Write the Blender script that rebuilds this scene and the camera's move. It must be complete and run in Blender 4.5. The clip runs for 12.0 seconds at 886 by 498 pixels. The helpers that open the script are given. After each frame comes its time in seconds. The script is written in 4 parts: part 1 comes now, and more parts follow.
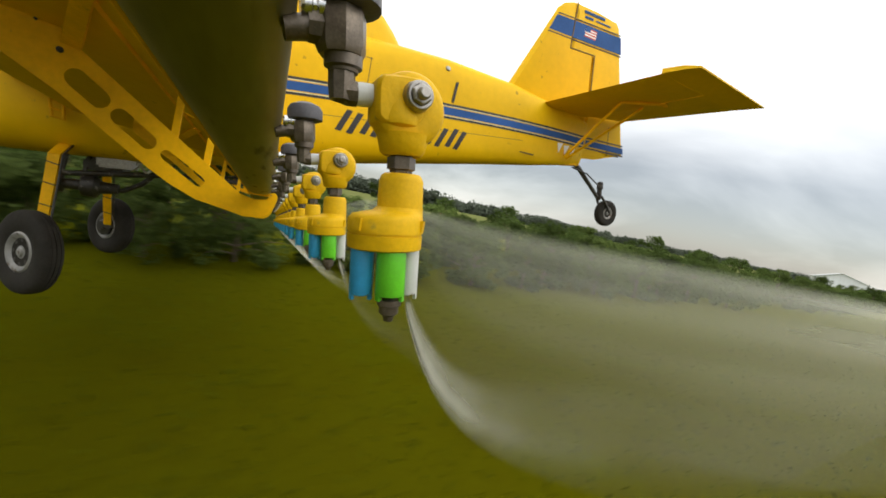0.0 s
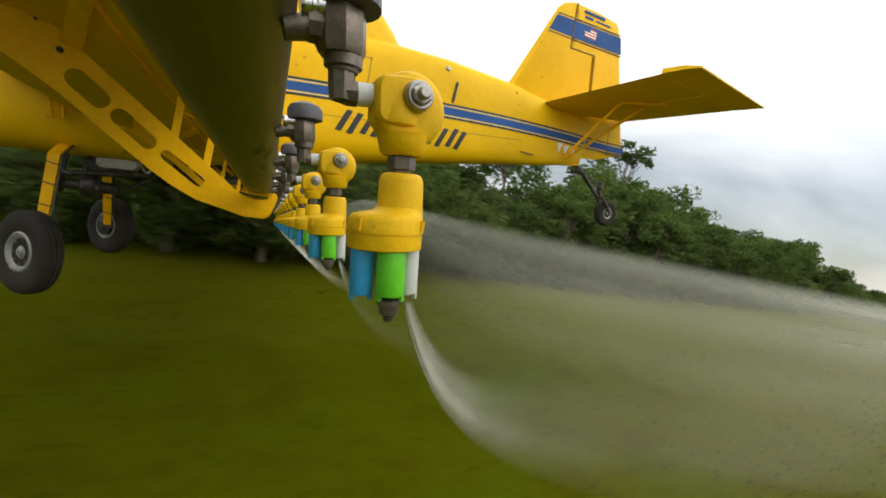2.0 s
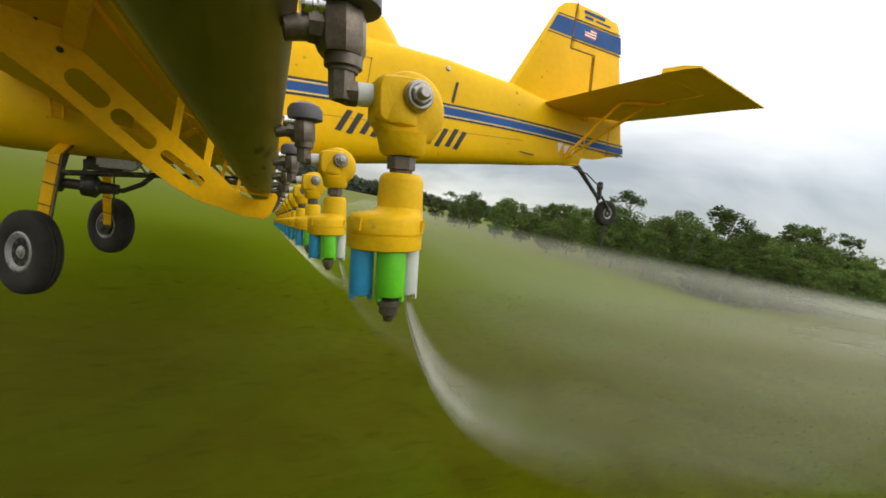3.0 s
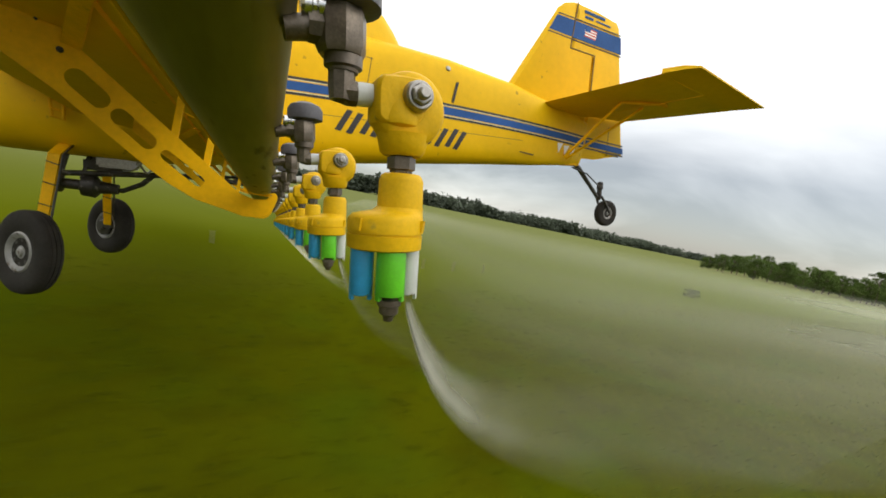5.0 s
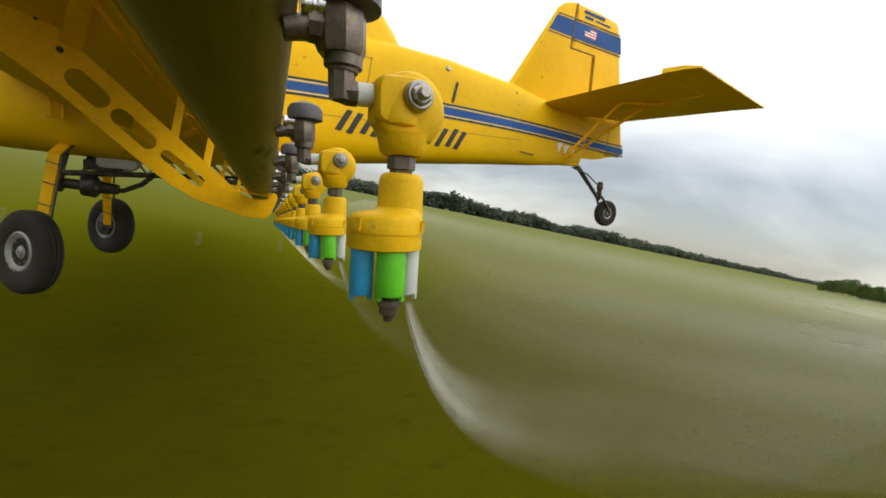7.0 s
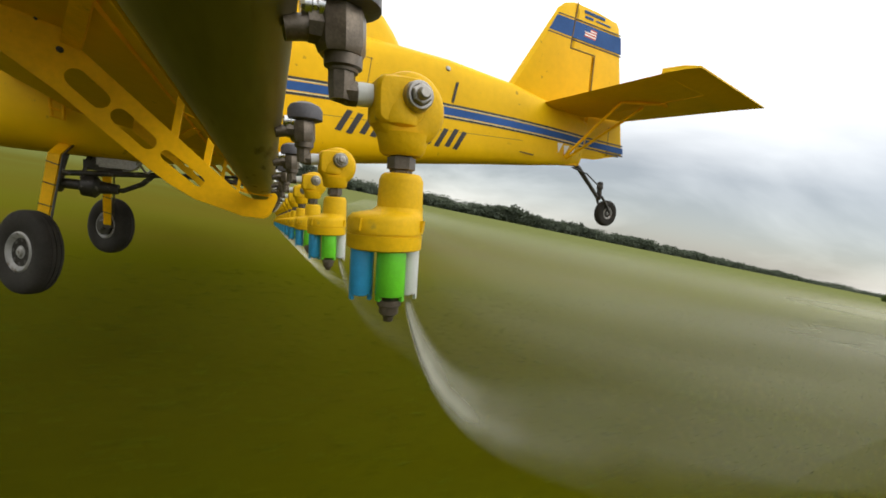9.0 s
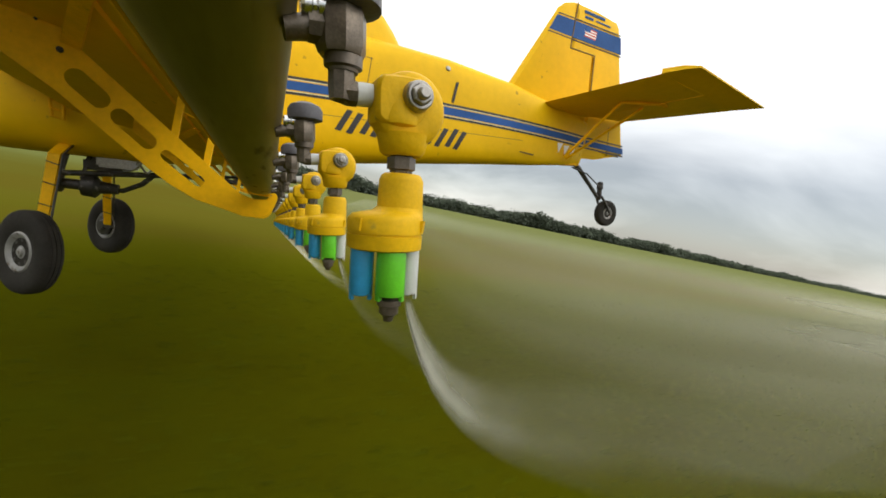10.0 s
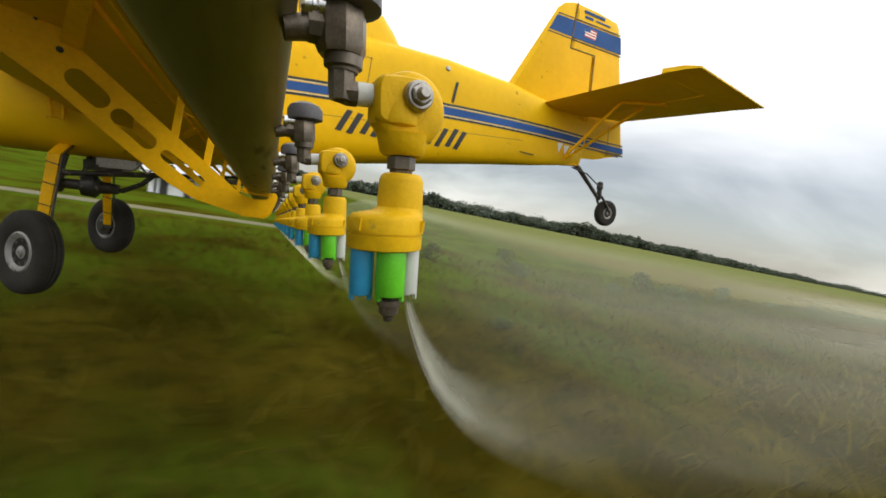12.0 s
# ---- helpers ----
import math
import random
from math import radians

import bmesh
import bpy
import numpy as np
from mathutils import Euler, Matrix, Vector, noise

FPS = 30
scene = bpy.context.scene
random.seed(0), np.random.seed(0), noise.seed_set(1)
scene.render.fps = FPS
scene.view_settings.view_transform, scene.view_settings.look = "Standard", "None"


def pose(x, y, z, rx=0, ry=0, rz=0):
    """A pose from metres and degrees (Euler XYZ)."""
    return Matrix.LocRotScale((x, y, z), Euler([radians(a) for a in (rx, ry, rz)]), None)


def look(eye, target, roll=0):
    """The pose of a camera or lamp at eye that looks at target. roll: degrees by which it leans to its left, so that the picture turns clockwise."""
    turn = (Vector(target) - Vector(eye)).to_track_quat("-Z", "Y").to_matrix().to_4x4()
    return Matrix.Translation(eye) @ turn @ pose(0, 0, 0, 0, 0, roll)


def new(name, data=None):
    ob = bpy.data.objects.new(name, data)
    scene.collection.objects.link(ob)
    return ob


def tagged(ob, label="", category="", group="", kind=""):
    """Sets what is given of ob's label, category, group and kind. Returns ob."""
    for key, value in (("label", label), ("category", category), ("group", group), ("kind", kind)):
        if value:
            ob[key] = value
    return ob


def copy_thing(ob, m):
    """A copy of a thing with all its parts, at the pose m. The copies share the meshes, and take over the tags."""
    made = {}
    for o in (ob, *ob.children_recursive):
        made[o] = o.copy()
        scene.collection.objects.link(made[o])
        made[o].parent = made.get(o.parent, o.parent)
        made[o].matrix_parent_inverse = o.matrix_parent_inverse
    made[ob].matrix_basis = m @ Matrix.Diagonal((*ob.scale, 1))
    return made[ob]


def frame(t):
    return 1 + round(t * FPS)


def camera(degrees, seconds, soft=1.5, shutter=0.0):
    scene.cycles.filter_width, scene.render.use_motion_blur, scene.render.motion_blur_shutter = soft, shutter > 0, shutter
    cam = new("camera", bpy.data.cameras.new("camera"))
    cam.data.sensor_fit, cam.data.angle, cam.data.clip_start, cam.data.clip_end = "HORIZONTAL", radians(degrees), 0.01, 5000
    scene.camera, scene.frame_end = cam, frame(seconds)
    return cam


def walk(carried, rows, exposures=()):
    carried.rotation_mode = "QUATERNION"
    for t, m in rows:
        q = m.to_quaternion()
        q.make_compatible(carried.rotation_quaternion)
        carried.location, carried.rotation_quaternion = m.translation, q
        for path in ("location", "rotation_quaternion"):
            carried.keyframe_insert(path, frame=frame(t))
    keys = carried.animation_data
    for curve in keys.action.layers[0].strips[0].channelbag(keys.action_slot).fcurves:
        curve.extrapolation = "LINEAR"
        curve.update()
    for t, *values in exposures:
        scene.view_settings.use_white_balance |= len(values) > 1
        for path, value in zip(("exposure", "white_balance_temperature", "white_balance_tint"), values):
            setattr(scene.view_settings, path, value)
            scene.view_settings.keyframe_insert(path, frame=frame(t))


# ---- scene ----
cam = camera(96.5, 12.0, soft=1.7, shutter=0.09)

# ---- flight path: the aircraft flies towards -x, the camera rides under its left wing ----
SPEED = 39.0
EYE_Z = 1.9
HEADING = Vector((0.512, 0.852, -0.104))
#        s    dz    pitch  roll
WOBBLE = ((0, 0.00, 0.0, 11.4), (1, 0.02, 0.1, 11.6), (2, 0.05, 0.25, 11.6), (3, 0.03, 0.1, 11.7), (4, 0.0, 0.0, 11.7),
          (5, 0.0, 0.0, 11.7), (6, 0.0, -0.1, 11.7), (7, 0.0, 0.1, 11.7), (8, 0.0, 0.0, 11.7), (9, 0.0, 0.0, 11.7),
          (10, 0.02, 0.1, 11.7), (11, 0.03, 0.0, 11.5), (12, 0.03, 0.1, 11.5))


def flight_rows():
    rows = []
    for t, dz, up, roll in WOBBLE:
        eye = Vector((-SPEED * t, 0.0, EYE_Z + dz))
        way = HEADING.normalized() + Vector((0, 0, math.tan(radians(up))))
        rows.append((t, look(eye, eye + way * 10, roll)))
    return rows


ROWS = flight_rows()
walk(cam, ROWS, exposures=((0, 0.38), (2.5, 0.36), (5, 0.34), (12, 0.34)))

# ---- light: bright overcast sky with a veiled sun ----
world = bpy.data.worlds.new("overcast")
scene.world = world
world.use_nodes = True
wn = world.node_tree.nodes
wl = world.node_tree.links
wn.clear()


def wnode(kind, **inputs):
    nd = wn.new(kind)
    for k, v in inputs.items():
        nd.inputs[k.replace("_", " ")].default_value = v
    return nd


sky = wn.new("ShaderNodeTexSky")
sky.sky_type, sky.sun_disc = "NISHITA", False
sky.sun_elevation, sky.sun_rotation = radians(38), radians(141)
sky_bg = wnode("ShaderNodeBackground", Strength=0.04)
wl.new(sky.outputs[0], sky_bg.inputs[0])
coord = wn.new("ShaderNodeTexCoord")
stretch = wn.new("ShaderNodeMapping")
stretch.inputs["Scale"].default_value = (1.0, 1.0, 2.4)
stretch.inputs["Location"].default_value = (2.3, 0.7, 0.15)
wl.new(coord.outputs["Generated"], stretch.inputs[0])
cloud = wnode("ShaderNodeTexNoise", Scale=1.7, Detail=6.0, Roughness=0.50, Distortion=0.45)
wl.new(stretch.outputs[0], cloud.inputs["Vector"])
tone = wn.new("ShaderNodeValToRGB")
tone.color_ramp.elements[0].position, tone.color_ramp.elements[0].color = 0.38, (0.245, 0.243, 0.238, 1)
tone.color_ramp.elements[1].position, tone.color_ramp.elements[1].color = 0.68, (0.68, 0.675, 0.66, 1)
wl.new(cloud.outputs["Fac"], tone.inputs[0])
# the cloud layer is thinner and brighter overhead
sep = wn.new("ShaderNodeSeparateXYZ")
wl.new(coord.outputs["Generated"], sep.inputs[0])
rise = wn.new("ShaderNodeMapRange")
rise.inputs["From Min"].default_value, rise.inputs["From Max"].default_value = 0.17, 0.50
wl.new(sep.outputs["Z"], rise.inputs["Value"])
blend = wn.new("ShaderNodeMix")
blend.data_type = "RGBA"
wl.new(rise.outputs[0], blend.inputs["Factor"])
wl.new(tone.outputs[0], blend.inputs["A"])
blend.inputs["B"].default_value = (1.42, 1.39, 1.33, 1)
SUN_DIR = Vector((60, -75, 75)).normalized()
toward = wn.new("ShaderNodeVectorMath")
toward.operation = "DOT_PRODUCT"
wl.new(coord.outputs["Generated"], toward.inputs[0])
toward.inputs[1].default_value = SUN_DIR
veil_glow = wn.new("ShaderNodeMapRange")
veil_glow.interpolation_type = "SMOOTHSTEP"
for key, v in (("From Min", -0.1), ("From Max", 1.0), ("To Min", 1.0), ("To Max", 0.95)):
    veil_glow.inputs[key].default_value = v
wl.new(toward.outputs["Value"], veil_glow.inputs["Value"])
cloud_bg = wnode("ShaderNodeBackground", Strength=1.0)
wl.new(veil_glow.outputs[0], cloud_bg.inputs["Strength"])
wl.new(blend.outputs["Result"], cloud_bg.inputs[0])
add = wn.new("ShaderNodeAddShader")
wl.new(sky_bg.outputs[0], add.inputs[0])
wl.new(cloud_bg.outputs[0], add.inputs[1])
out = wn.new("ShaderNodeOutputWorld")
wl.new(add.outputs[0], out.inputs[0])

sun = new("sun", bpy.data.lights.new("sun", "SUN"))
sun.data.energy, sun.data.angle, sun.data.color = 0.35, radians(30), (1.0, 0.96, 0.9)
sun.matrix_world = look(SUN_DIR * 100, (0, 0, 0))


# ---- materials ----
def material(name, base, rough=0.5, metal=0.0, vary=0.15, scale=8.0, bump=0.05, bump_scale=60.0, spots=None, spot_scale=30.0,
             spot_cut=0.62, coat=0.0, stretch=(1, 1, 1), per_object=0.0, per_island=0.0, spec=0.5, translucent=0.0):
    """Principled surface: base colour, slow and fine variation, dirt spots, fine relief."""
    m = bpy.data.materials.new(name)
    m.use_nodes = True
    ns, ln = m.node_tree.nodes, m.node_tree.links
    b = ns["Principled BSDF"]
    b.inputs["Roughness"].default_value = rough
    b.inputs["Metallic"].default_value = metal
    b.inputs["Coat Weight"].default_value = coat
    b.inputs["Specular IOR Level"].default_value = spec
    tc = ns.new("ShaderNodeTexCoord")
    mp = ns.new("ShaderNodeMapping")
    mp.inputs["Scale"].default_value = stretch
    ln.new(tc.outputs["Object"], mp.inputs[0])

    def noise_of(s, detail=5.0):
        nz = ns.new("ShaderNodeTexNoise")
        nz.inputs["Scale"].default_value, nz.inputs["Detail"].default_value = s, detail
        ln.new(mp.outputs[0], nz.inputs["Vector"])
        return nz.outputs["Fac"]

    def ramp(value, lo, hi, a, c):
        r = ns.new("ShaderNodeMapRange")
        r.inputs["From Min"].default_value, r.inputs["From Max"].default_value = lo, hi
        r.inputs["To Min"].default_value, r.inputs["To Max"].default_value = a, c
        ln.new(value, r.inputs["Value"])
        return r.outputs[0]

    def mixed(kind, factor, a, c):
        x = ns.new("ShaderNodeMix")
        x.data_type, x.blend_type = "RGBA", kind
        for key, v in (("Factor", factor), ("A", a), ("B", c)):
            if isinstance(v, (int, float)):
                x.inputs[key].default_value = v
            elif isinstance(v, tuple):
                x.inputs[key].default_value = (*v, 1)
            else:
                ln.new(v, x.inputs[key])
        return x.outputs["Result"]

    slow = ramp(noise_of(scale), 0.3, 0.7, 1 - vary, 1 + vary)
    fine = ramp(noise_of(scale * 9), 0.3, 0.7, 1 - vary * 0.5, 1 + vary * 0.5)
    comb = ns.new("ShaderNodeMath")
    comb.operation = "MULTIPLY"
    ln.new(slow, comb.inputs[0]), ln.new(fine, comb.inputs[1])
    shade = comb.outputs[0]
    for amount, node_kind, socket in ((per_object, "ShaderNodeObjectInfo", "Random"), (per_island, "ShaderNodeNewGeometry", "Random Per Island")):
        if amount:
            src = ns.new(node_kind)
            r = ramp(src.outputs[socket], 0, 1, 1 - amount, 1 + amount)
            mm = ns.new("ShaderNodeMath")
            mm.operation = "MULTIPLY"
            ln.new(shade, mm.inputs[0]), ln.new(r, mm.inputs[1])
            shade = mm.outputs[0]
    grey = ns.new("ShaderNodeCombineColor")
    for k in ("Red", "Green", "Blue"):
        ln.new(shade, grey.inputs[k])
    colour = mixed("MULTIPLY", 1.0, base, grey.outputs[0])
    if spots:
        cover = ramp(noise_of(spot_scale, 8.0), spot_cut, spot_cut + 0.08, 0.0, 0.85)
        colour = mixed("MIX", cover, colour, spots)
        ln.new(ramp(cover, 0, 1, rough, min(1.0, rough + 0.3)), b.inputs["Roughness"])
    ln.new(colour, b.inputs["Base Color"])
    if bump:
        bp = ns.new("ShaderNodeBump")
        bp.inputs["Strength"].default_value, bp.inputs["Distance"].default_value = bump, 0.01
        ln.new(noise_of(bump_scale), bp.inputs["Height"])
        ln.new(bp.outputs[0], b.inputs["Normal"])
    if translucent:
        tr = ns.new("ShaderNodeBsdfTranslucent")
        ln.new(colour, tr.inputs[0])
        ms = ns.new("ShaderNodeMixShader")
        ms.inputs[0].default_value = translucent
        ln.new(b.outputs[0], ms.inputs[1]), ln.new(tr.outputs[0], ms.inputs[2])
        ln.new(ms.outputs[0], ns["Material Output"].inputs[0])
    return m


YELLOW = material("yellow_paint", (0.76, 0.452, 0.001), 0.5, vary=0.07, scale=1.3, bump=0.03, bump_scale=5, spots=(0.34, 0.20, 0.02),
                  spot_scale=11, spot_cut=0.675, spec=0.16)
YELLOW_WORN = material("worn_yellow_paint", (0.86, 0.46, 0.002), 0.5, vary=0.12, scale=5, bump=0.05, bump_scale=40, spots=(0.22, 0.15, 0.05),
                       spot_scale=14, spot_cut=0.69, spec=0.12)
BLUE = material("blue_paint", (0.035, 0.10, 0.30), 0.6, vary=0.12, scale=3, bump=0.02, spec=0.1)
BLACK = material("black_paint", (0.02, 0.018, 0.016), 0.5, vary=0.2, scale=6, bump=0.02)
PALE = material("cream_paint", (0.75, 0.68, 0.42), 0.5, vary=0.05, scale=6, bump=0.0)
RED = material("red_paint", (0.5, 0.06, 0.05), 0.5, vary=0.05, bump=0.0)
WHITE = material("white_paint", (0.8, 0.8, 0.8), 0.5, vary=0.05, bump=0.0)
SEAM = material("panel_seam", (0.16, 0.10, 0.02), 0.7, vary=0.2, bump=0.0)
BOOM = material("boom_metal", (0.33, 0.30, 0.19), 0.5, metal=1.0, vary=0.25, scale=7, bump=0.04, bump_scale=30, stretch=(1, 0.12, 1),
                spots=(0.17, 0.15, 0.095), spot_scale=26, spot_cut=0.60)
STEEL = material("zinc_steel", (0.38, 0.36, 0.33), 0.48, metal=1.0, vary=0.2, scale=60, bump=0.05, bump_scale=300)
CHROME = material("wet_chrome", (0.62, 0.62, 0.61), 0.22, metal=1.0, vary=0.1, scale=60, bump=0.03, bump_scale=200)
BRONZE = material("tarnished_brass", (0.132, 0.108, 0.082), 0.40, metal=0.55, vary=0.35, scale=70, bump=0.06, bump_scale=350,
                  spots=(0.30, 0.26, 0.20), spot_scale=130, spot_cut=0.64)
DARK_CAP = material("dark_blue_grey_cap", (0.055, 0.052, 0.058), 0.5, vary=0.2, scale=60, bump=0.08, bump_scale=300)
NOZZLE_YELLOW = material("yellow_nylon", (0.72, 0.425, 0.001), 0.55, vary=0.10, scale=45, bump=0.10, bump_scale=180, spots=(0.42, 0.29, 0.03),
                         spot_scale=60, spot_cut=0.66, spec=0.2)
NOZZLE_BLUE = material("blue_plastic", (0.03, 0.31, 0.58), 0.45, vary=0.12, scale=60, bump=0.05, bump_scale=200, spots=(0.02, 0.14, 0.26), spot_scale=90)
NOZZLE_GREEN = material("green_plastic", (0.13, 0.58, 0.02), 0.45, vary=0.10, scale=60, bump=0.05, bump_scale=200, spots=(0.06, 0.26, 0.02), spot_scale=110, spot_cut=0.68)
NOZZLE_WHITE = material("white_plastic", (0.60, 0.61, 0.57), 0.45, vary=0.08, scale=60, bump=0.05, bump_scale=200, spots=(0.42, 0.40, 0.34), spot_scale=90)
RUBBER = material("tyre_rubber", (0.029, 0.026, 0.021), 0.85, spec=0.2, vary=0.25, scale=6, bump=0.1, bump_scale=60, spots=(0.030, 0.026, 0.020), spot_scale=9)
ALLOY = material("wheel_alloy", (0.27, 0.262, 0.245), 0.55, metal=0.35, vary=0.2, scale=12, bump=0.05, bump_scale=60, spots=(0.12, 0.09, 0.06), spot_scale=16)
IRON = material("oily_iron", (0.045, 0.040, 0.034), 0.5, metal=0.3, vary=0.35, scale=12, bump=0.1, bump_scale=60, spots=(0.22, 0.2, 0.17), spot_scale=20)
BARK = material("bark", (0.13, 0.10, 0.07), 0.9, vary=0.35, scale=3, bump=0.5, bump_scale=14, stretch=(1, 1, 0.3))
LEAF = material("leaves", (0.086, 0.126, 0.032), 0.8, spec=0.03, vary=0.2, scale=0.7, bump=0.0, per_object=0.3, per_island=0.22, translucent=0.4)
LEAF_LIGHT = material("light_leaves", (0.105, 0.145, 0.038), 0.8, spec=0.03, vary=0.15, scale=0.7, bump=0.0, per_object=0.25, per_island=0.12, translucent=0.5)
# horizon leaves: the haze of distance is mixed into this greyed base colour
HAZY_LEAF = material("hazy_far_leaves", (0.098, 0.116, 0.084), 0.95, vary=0.3, scale=0.05, bump=0.0, per_island=0.15, spec=0.0, translucent=0.3)
TIN = material("painted_tin", (0.72, 0.74, 0.75), 0.5, vary=0.08, scale=0.6, bump=0.15, bump_scale=3, stretch=(6, 6, 0.2))
ROOF_TIN = material("roof_tin", (0.55, 0.57, 0.58), 0.45, metal=0.3, vary=0.12, scale=0.5, bump=0.15, bump_scale=3)
DARK_GAP = material("dark_opening", (0.03, 0.03, 0.03), 0.8, vary=0.1, bump=0.0)
BLADE = material("grass_blades", (0.080, 0.096, 0.004), 0.9, spec=0.1, vary=0.25, scale=0.15, bump=0.0, per_island=0.25, translucent=0.5)
WEED = material("dry_weeds", (0.090, 0.072, 0.007), 0.9, spec=0.1, vary=0.25, scale=0.3, bump=0.0, per_island=0.4, translucent=0.2)


def ground_material():
    """Crop field with tonal drifts; a bare stubble strip and rough pasture near the end of the run."""
    m = bpy.data.materials.new("field")
    m.use_nodes = True
    ns, ln = m.node_tree.nodes, m.node_tree.links
    b = ns["Principled BSDF"]
    b.inputs["Roughness"].default_value = 0.95
    b.inputs["Specular IOR Level"].default_value = 0.0
    tc = ns.new("ShaderNodeTexCoord")
    sp = ns.new("ShaderNodeSeparateXYZ")
    ln.new(tc.outputs["Object"], sp.inputs[0])

    def nz(scale, stretch=(1, 1, 1), detail=6.0):
        mp = ns.new("ShaderNodeMapping")
        mp.inputs["Scale"].default_value = stretch
        ln.new(tc.outputs["Object"], mp.inputs[0])
        q = ns.new("ShaderNodeTexNoise")
        q.inputs["Scale"].default_value, q.inputs["Detail"].default_value = scale, detail
        ln.new(mp.outputs[0], q.inputs["Vector"])
        return q.outputs["Fac"]

    def ranged(v, lo, hi, a=0.0, c=1.0):
        r = ns.new("ShaderNodeMapRange")
        r.inputs["From Min"].default_value, r.inputs["From Max"].default_value = lo, hi
        r.inputs["To Min"].default_value, r.inputs["To Max"].default_value = a, c
        ln.new(v, r.inputs["Value"])
        return r.outputs[0]

    def math2(op, a, c):
        x = ns.new("ShaderNodeMath")
        x.operation = op
        for i, v in enumerate((a, c)):
            if isinstance(v, (int, float)):
                x.inputs[i].default_value = v
            else:
                ln.new(v, x.inputs[i])
        return x.outputs[0]

    def mix(f, a, c):
        x = ns.new("ShaderNodeMix")
        x.data_type = "RGBA"
        for key, v in (("Factor", f), ("A", a), ("B", c)):
            if isinstance(v, tuple):
                x.inputs[key].default_value = (*v, 1)
            else:
                ln.new(v, x.inputs[key])
        return x.outputs["Result"]

    drift = nz(0.09)
    field = mix(ranged(drift, 0.35, 0.68), (0.046, 0.053, 0.001), (0.064, 0.070, 0.001))
    field = mix(ranged(nz(1.6), 0.46, 0.70, 0.0, 0.55), field, (0.036, 0.034, 0.001))
    field = mix(ranged(nz(0.75), 0.50, 0.66, 0.0, 0.55), field, (0.044, 0.070, 0.002))
    field = mix(ranged(nz(0.035, (0.5, 2.5, 1)), 0.52, 0.68, 0.0, 0.6), field, (0.100, 0.090, 0.014))
    # riper and browner where the run begins
    field = mix(ranged(sp.outputs["X"], -55.0, -5.0, 0.0, 0.65), field, (0.066, 0.060, 0.001))
    # the next crop along the run is darker and riper
    field = mix(ranged(sp.outputs["X"], -225.0, -262.0, 0.0, 0.7), field, (0.047, 0.044, 0.001))
    # farther from the run the crop closes over the soil
    field = mix(ranged(sp.outputs["Y"], 4.0, 11.0, 0.0, 0.8), field, (0.092, 0.098, 0.003))
    # a fresh green stand beyond the wood
    fresh = math2("MULTIPLY", ranged(sp.outputs["X"], -88.0, -100.0), math2("MULTIPLY", ranged(sp.outputs["X"], -230.0, -150.0), ranged(sp.outputs["Y"], 4.0, 9.0)))
    field = mix(math2("MULTIPLY", fresh, 0.65), field, (0.070, 0.108, 0.003))
    # aerial haze painted into the field colour, paler with distance
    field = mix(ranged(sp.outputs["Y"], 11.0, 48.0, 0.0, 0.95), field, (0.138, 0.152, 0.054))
    # lush growth along the ditch
    lush = math2("MULTIPLY", ranged(sp.outputs["X"], -414.5, -418.0), ranged(sp.outputs["Y"], 10.0, 7.0))
    field = mix(math2("MULTIPLY", lush, ranged(nz(0.8), 0.35, 0.6, 0.4, 0.9)), field, (0.044, 0.078, 0.002))
    # a browner, thinner stand beyond the run in its last third
    brown = math2("MULTIPLY", ranged(sp.outputs["X"], -318.0, -345.0), math2("MULTIPLY", ranged(sp.outputs["Y"], 8.5, 11.0), ranged(sp.outputs["Y"], 36.0, 25.0)))
    field = mix(math2("MULTIPLY", brown, ranged(nz(0.2, (0.3, 1, 1)), 0.35, 0.6, 0.35, 0.9)), field, (0.094, 0.078, 0.009))
    wob = math2("MULTIPLY", math2("SUBTRACT", nz(0.25), 0.5), 14.0)
    xs = math2("ADD", sp.outputs["X"], wob)
    soil = mix(ranged(nz(1.1), 0.35, 0.65), (0.032, 0.022, 0.003), (0.098, 0.060, 0.014))
    soil = mix(ranged(nz(4.5), 0.50, 0.58, 0.0, 0.85), soil, (0.040, 0.036, 0.004))
    soil = mix(ranged(nz(2.2), 0.56, 0.64, 0.0, 0.8), soil, (0.060, 0.058, 0.008))
    soil = mix(ranged(nz(9.0), 0.56, 0.62, 0.0, 0.7), soil, (0.135, 0.085, 0.026))
    bare = math2("MULTIPLY", ranged(xs, -421.0, -424.0), ranged(xs, -456.0, -446.0))
    bare = math2("MULTIPLY", bare, ranged(math2("ADD", sp.outputs["Y"], math2("MULTIPLY", wob, 0.18)), 8.2, 6.6))
    field = mix(bare, field, soil)
    rough = mix(ranged(nz(0.6), 0.40, 0.66), (0.030, 0.024, 0.002), (0.070, 0.056, 0.006))
    rough = mix(ranged(nz(0.28), 0.50, 0.62, 0.0, 0.9), rough, (0.044, 0.062, 0.005))
    rough = mix(ranged(nz(3.2), 0.50, 0.62, 0.0, 0.6), rough, (0.026, 0.026, 0.003))
    rough = mix(math2("MULTIPLY", ranged(sp.outputs["Y"], 5.0, 8.0), ranged(nz(0.5), 0.36, 0.56, 0.1, 0.9)), rough, (0.060, 0.092, 0.006))
    field = mix(math2("MULTIPLY", ranged(xs, -440.0, -447.0), math2("SUBTRACT", 1.0, bare)), field, rough)
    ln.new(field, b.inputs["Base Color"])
    bp = ns.new("ShaderNodeBump")
    bp.inputs["Strength"].default_value, bp.inputs["Distance"].default_value = 0.45, 0.06
    ln.new(nz(7.0), bp.inputs["Height"])
    ln.new(bp.outputs[0], b.inputs["Normal"])
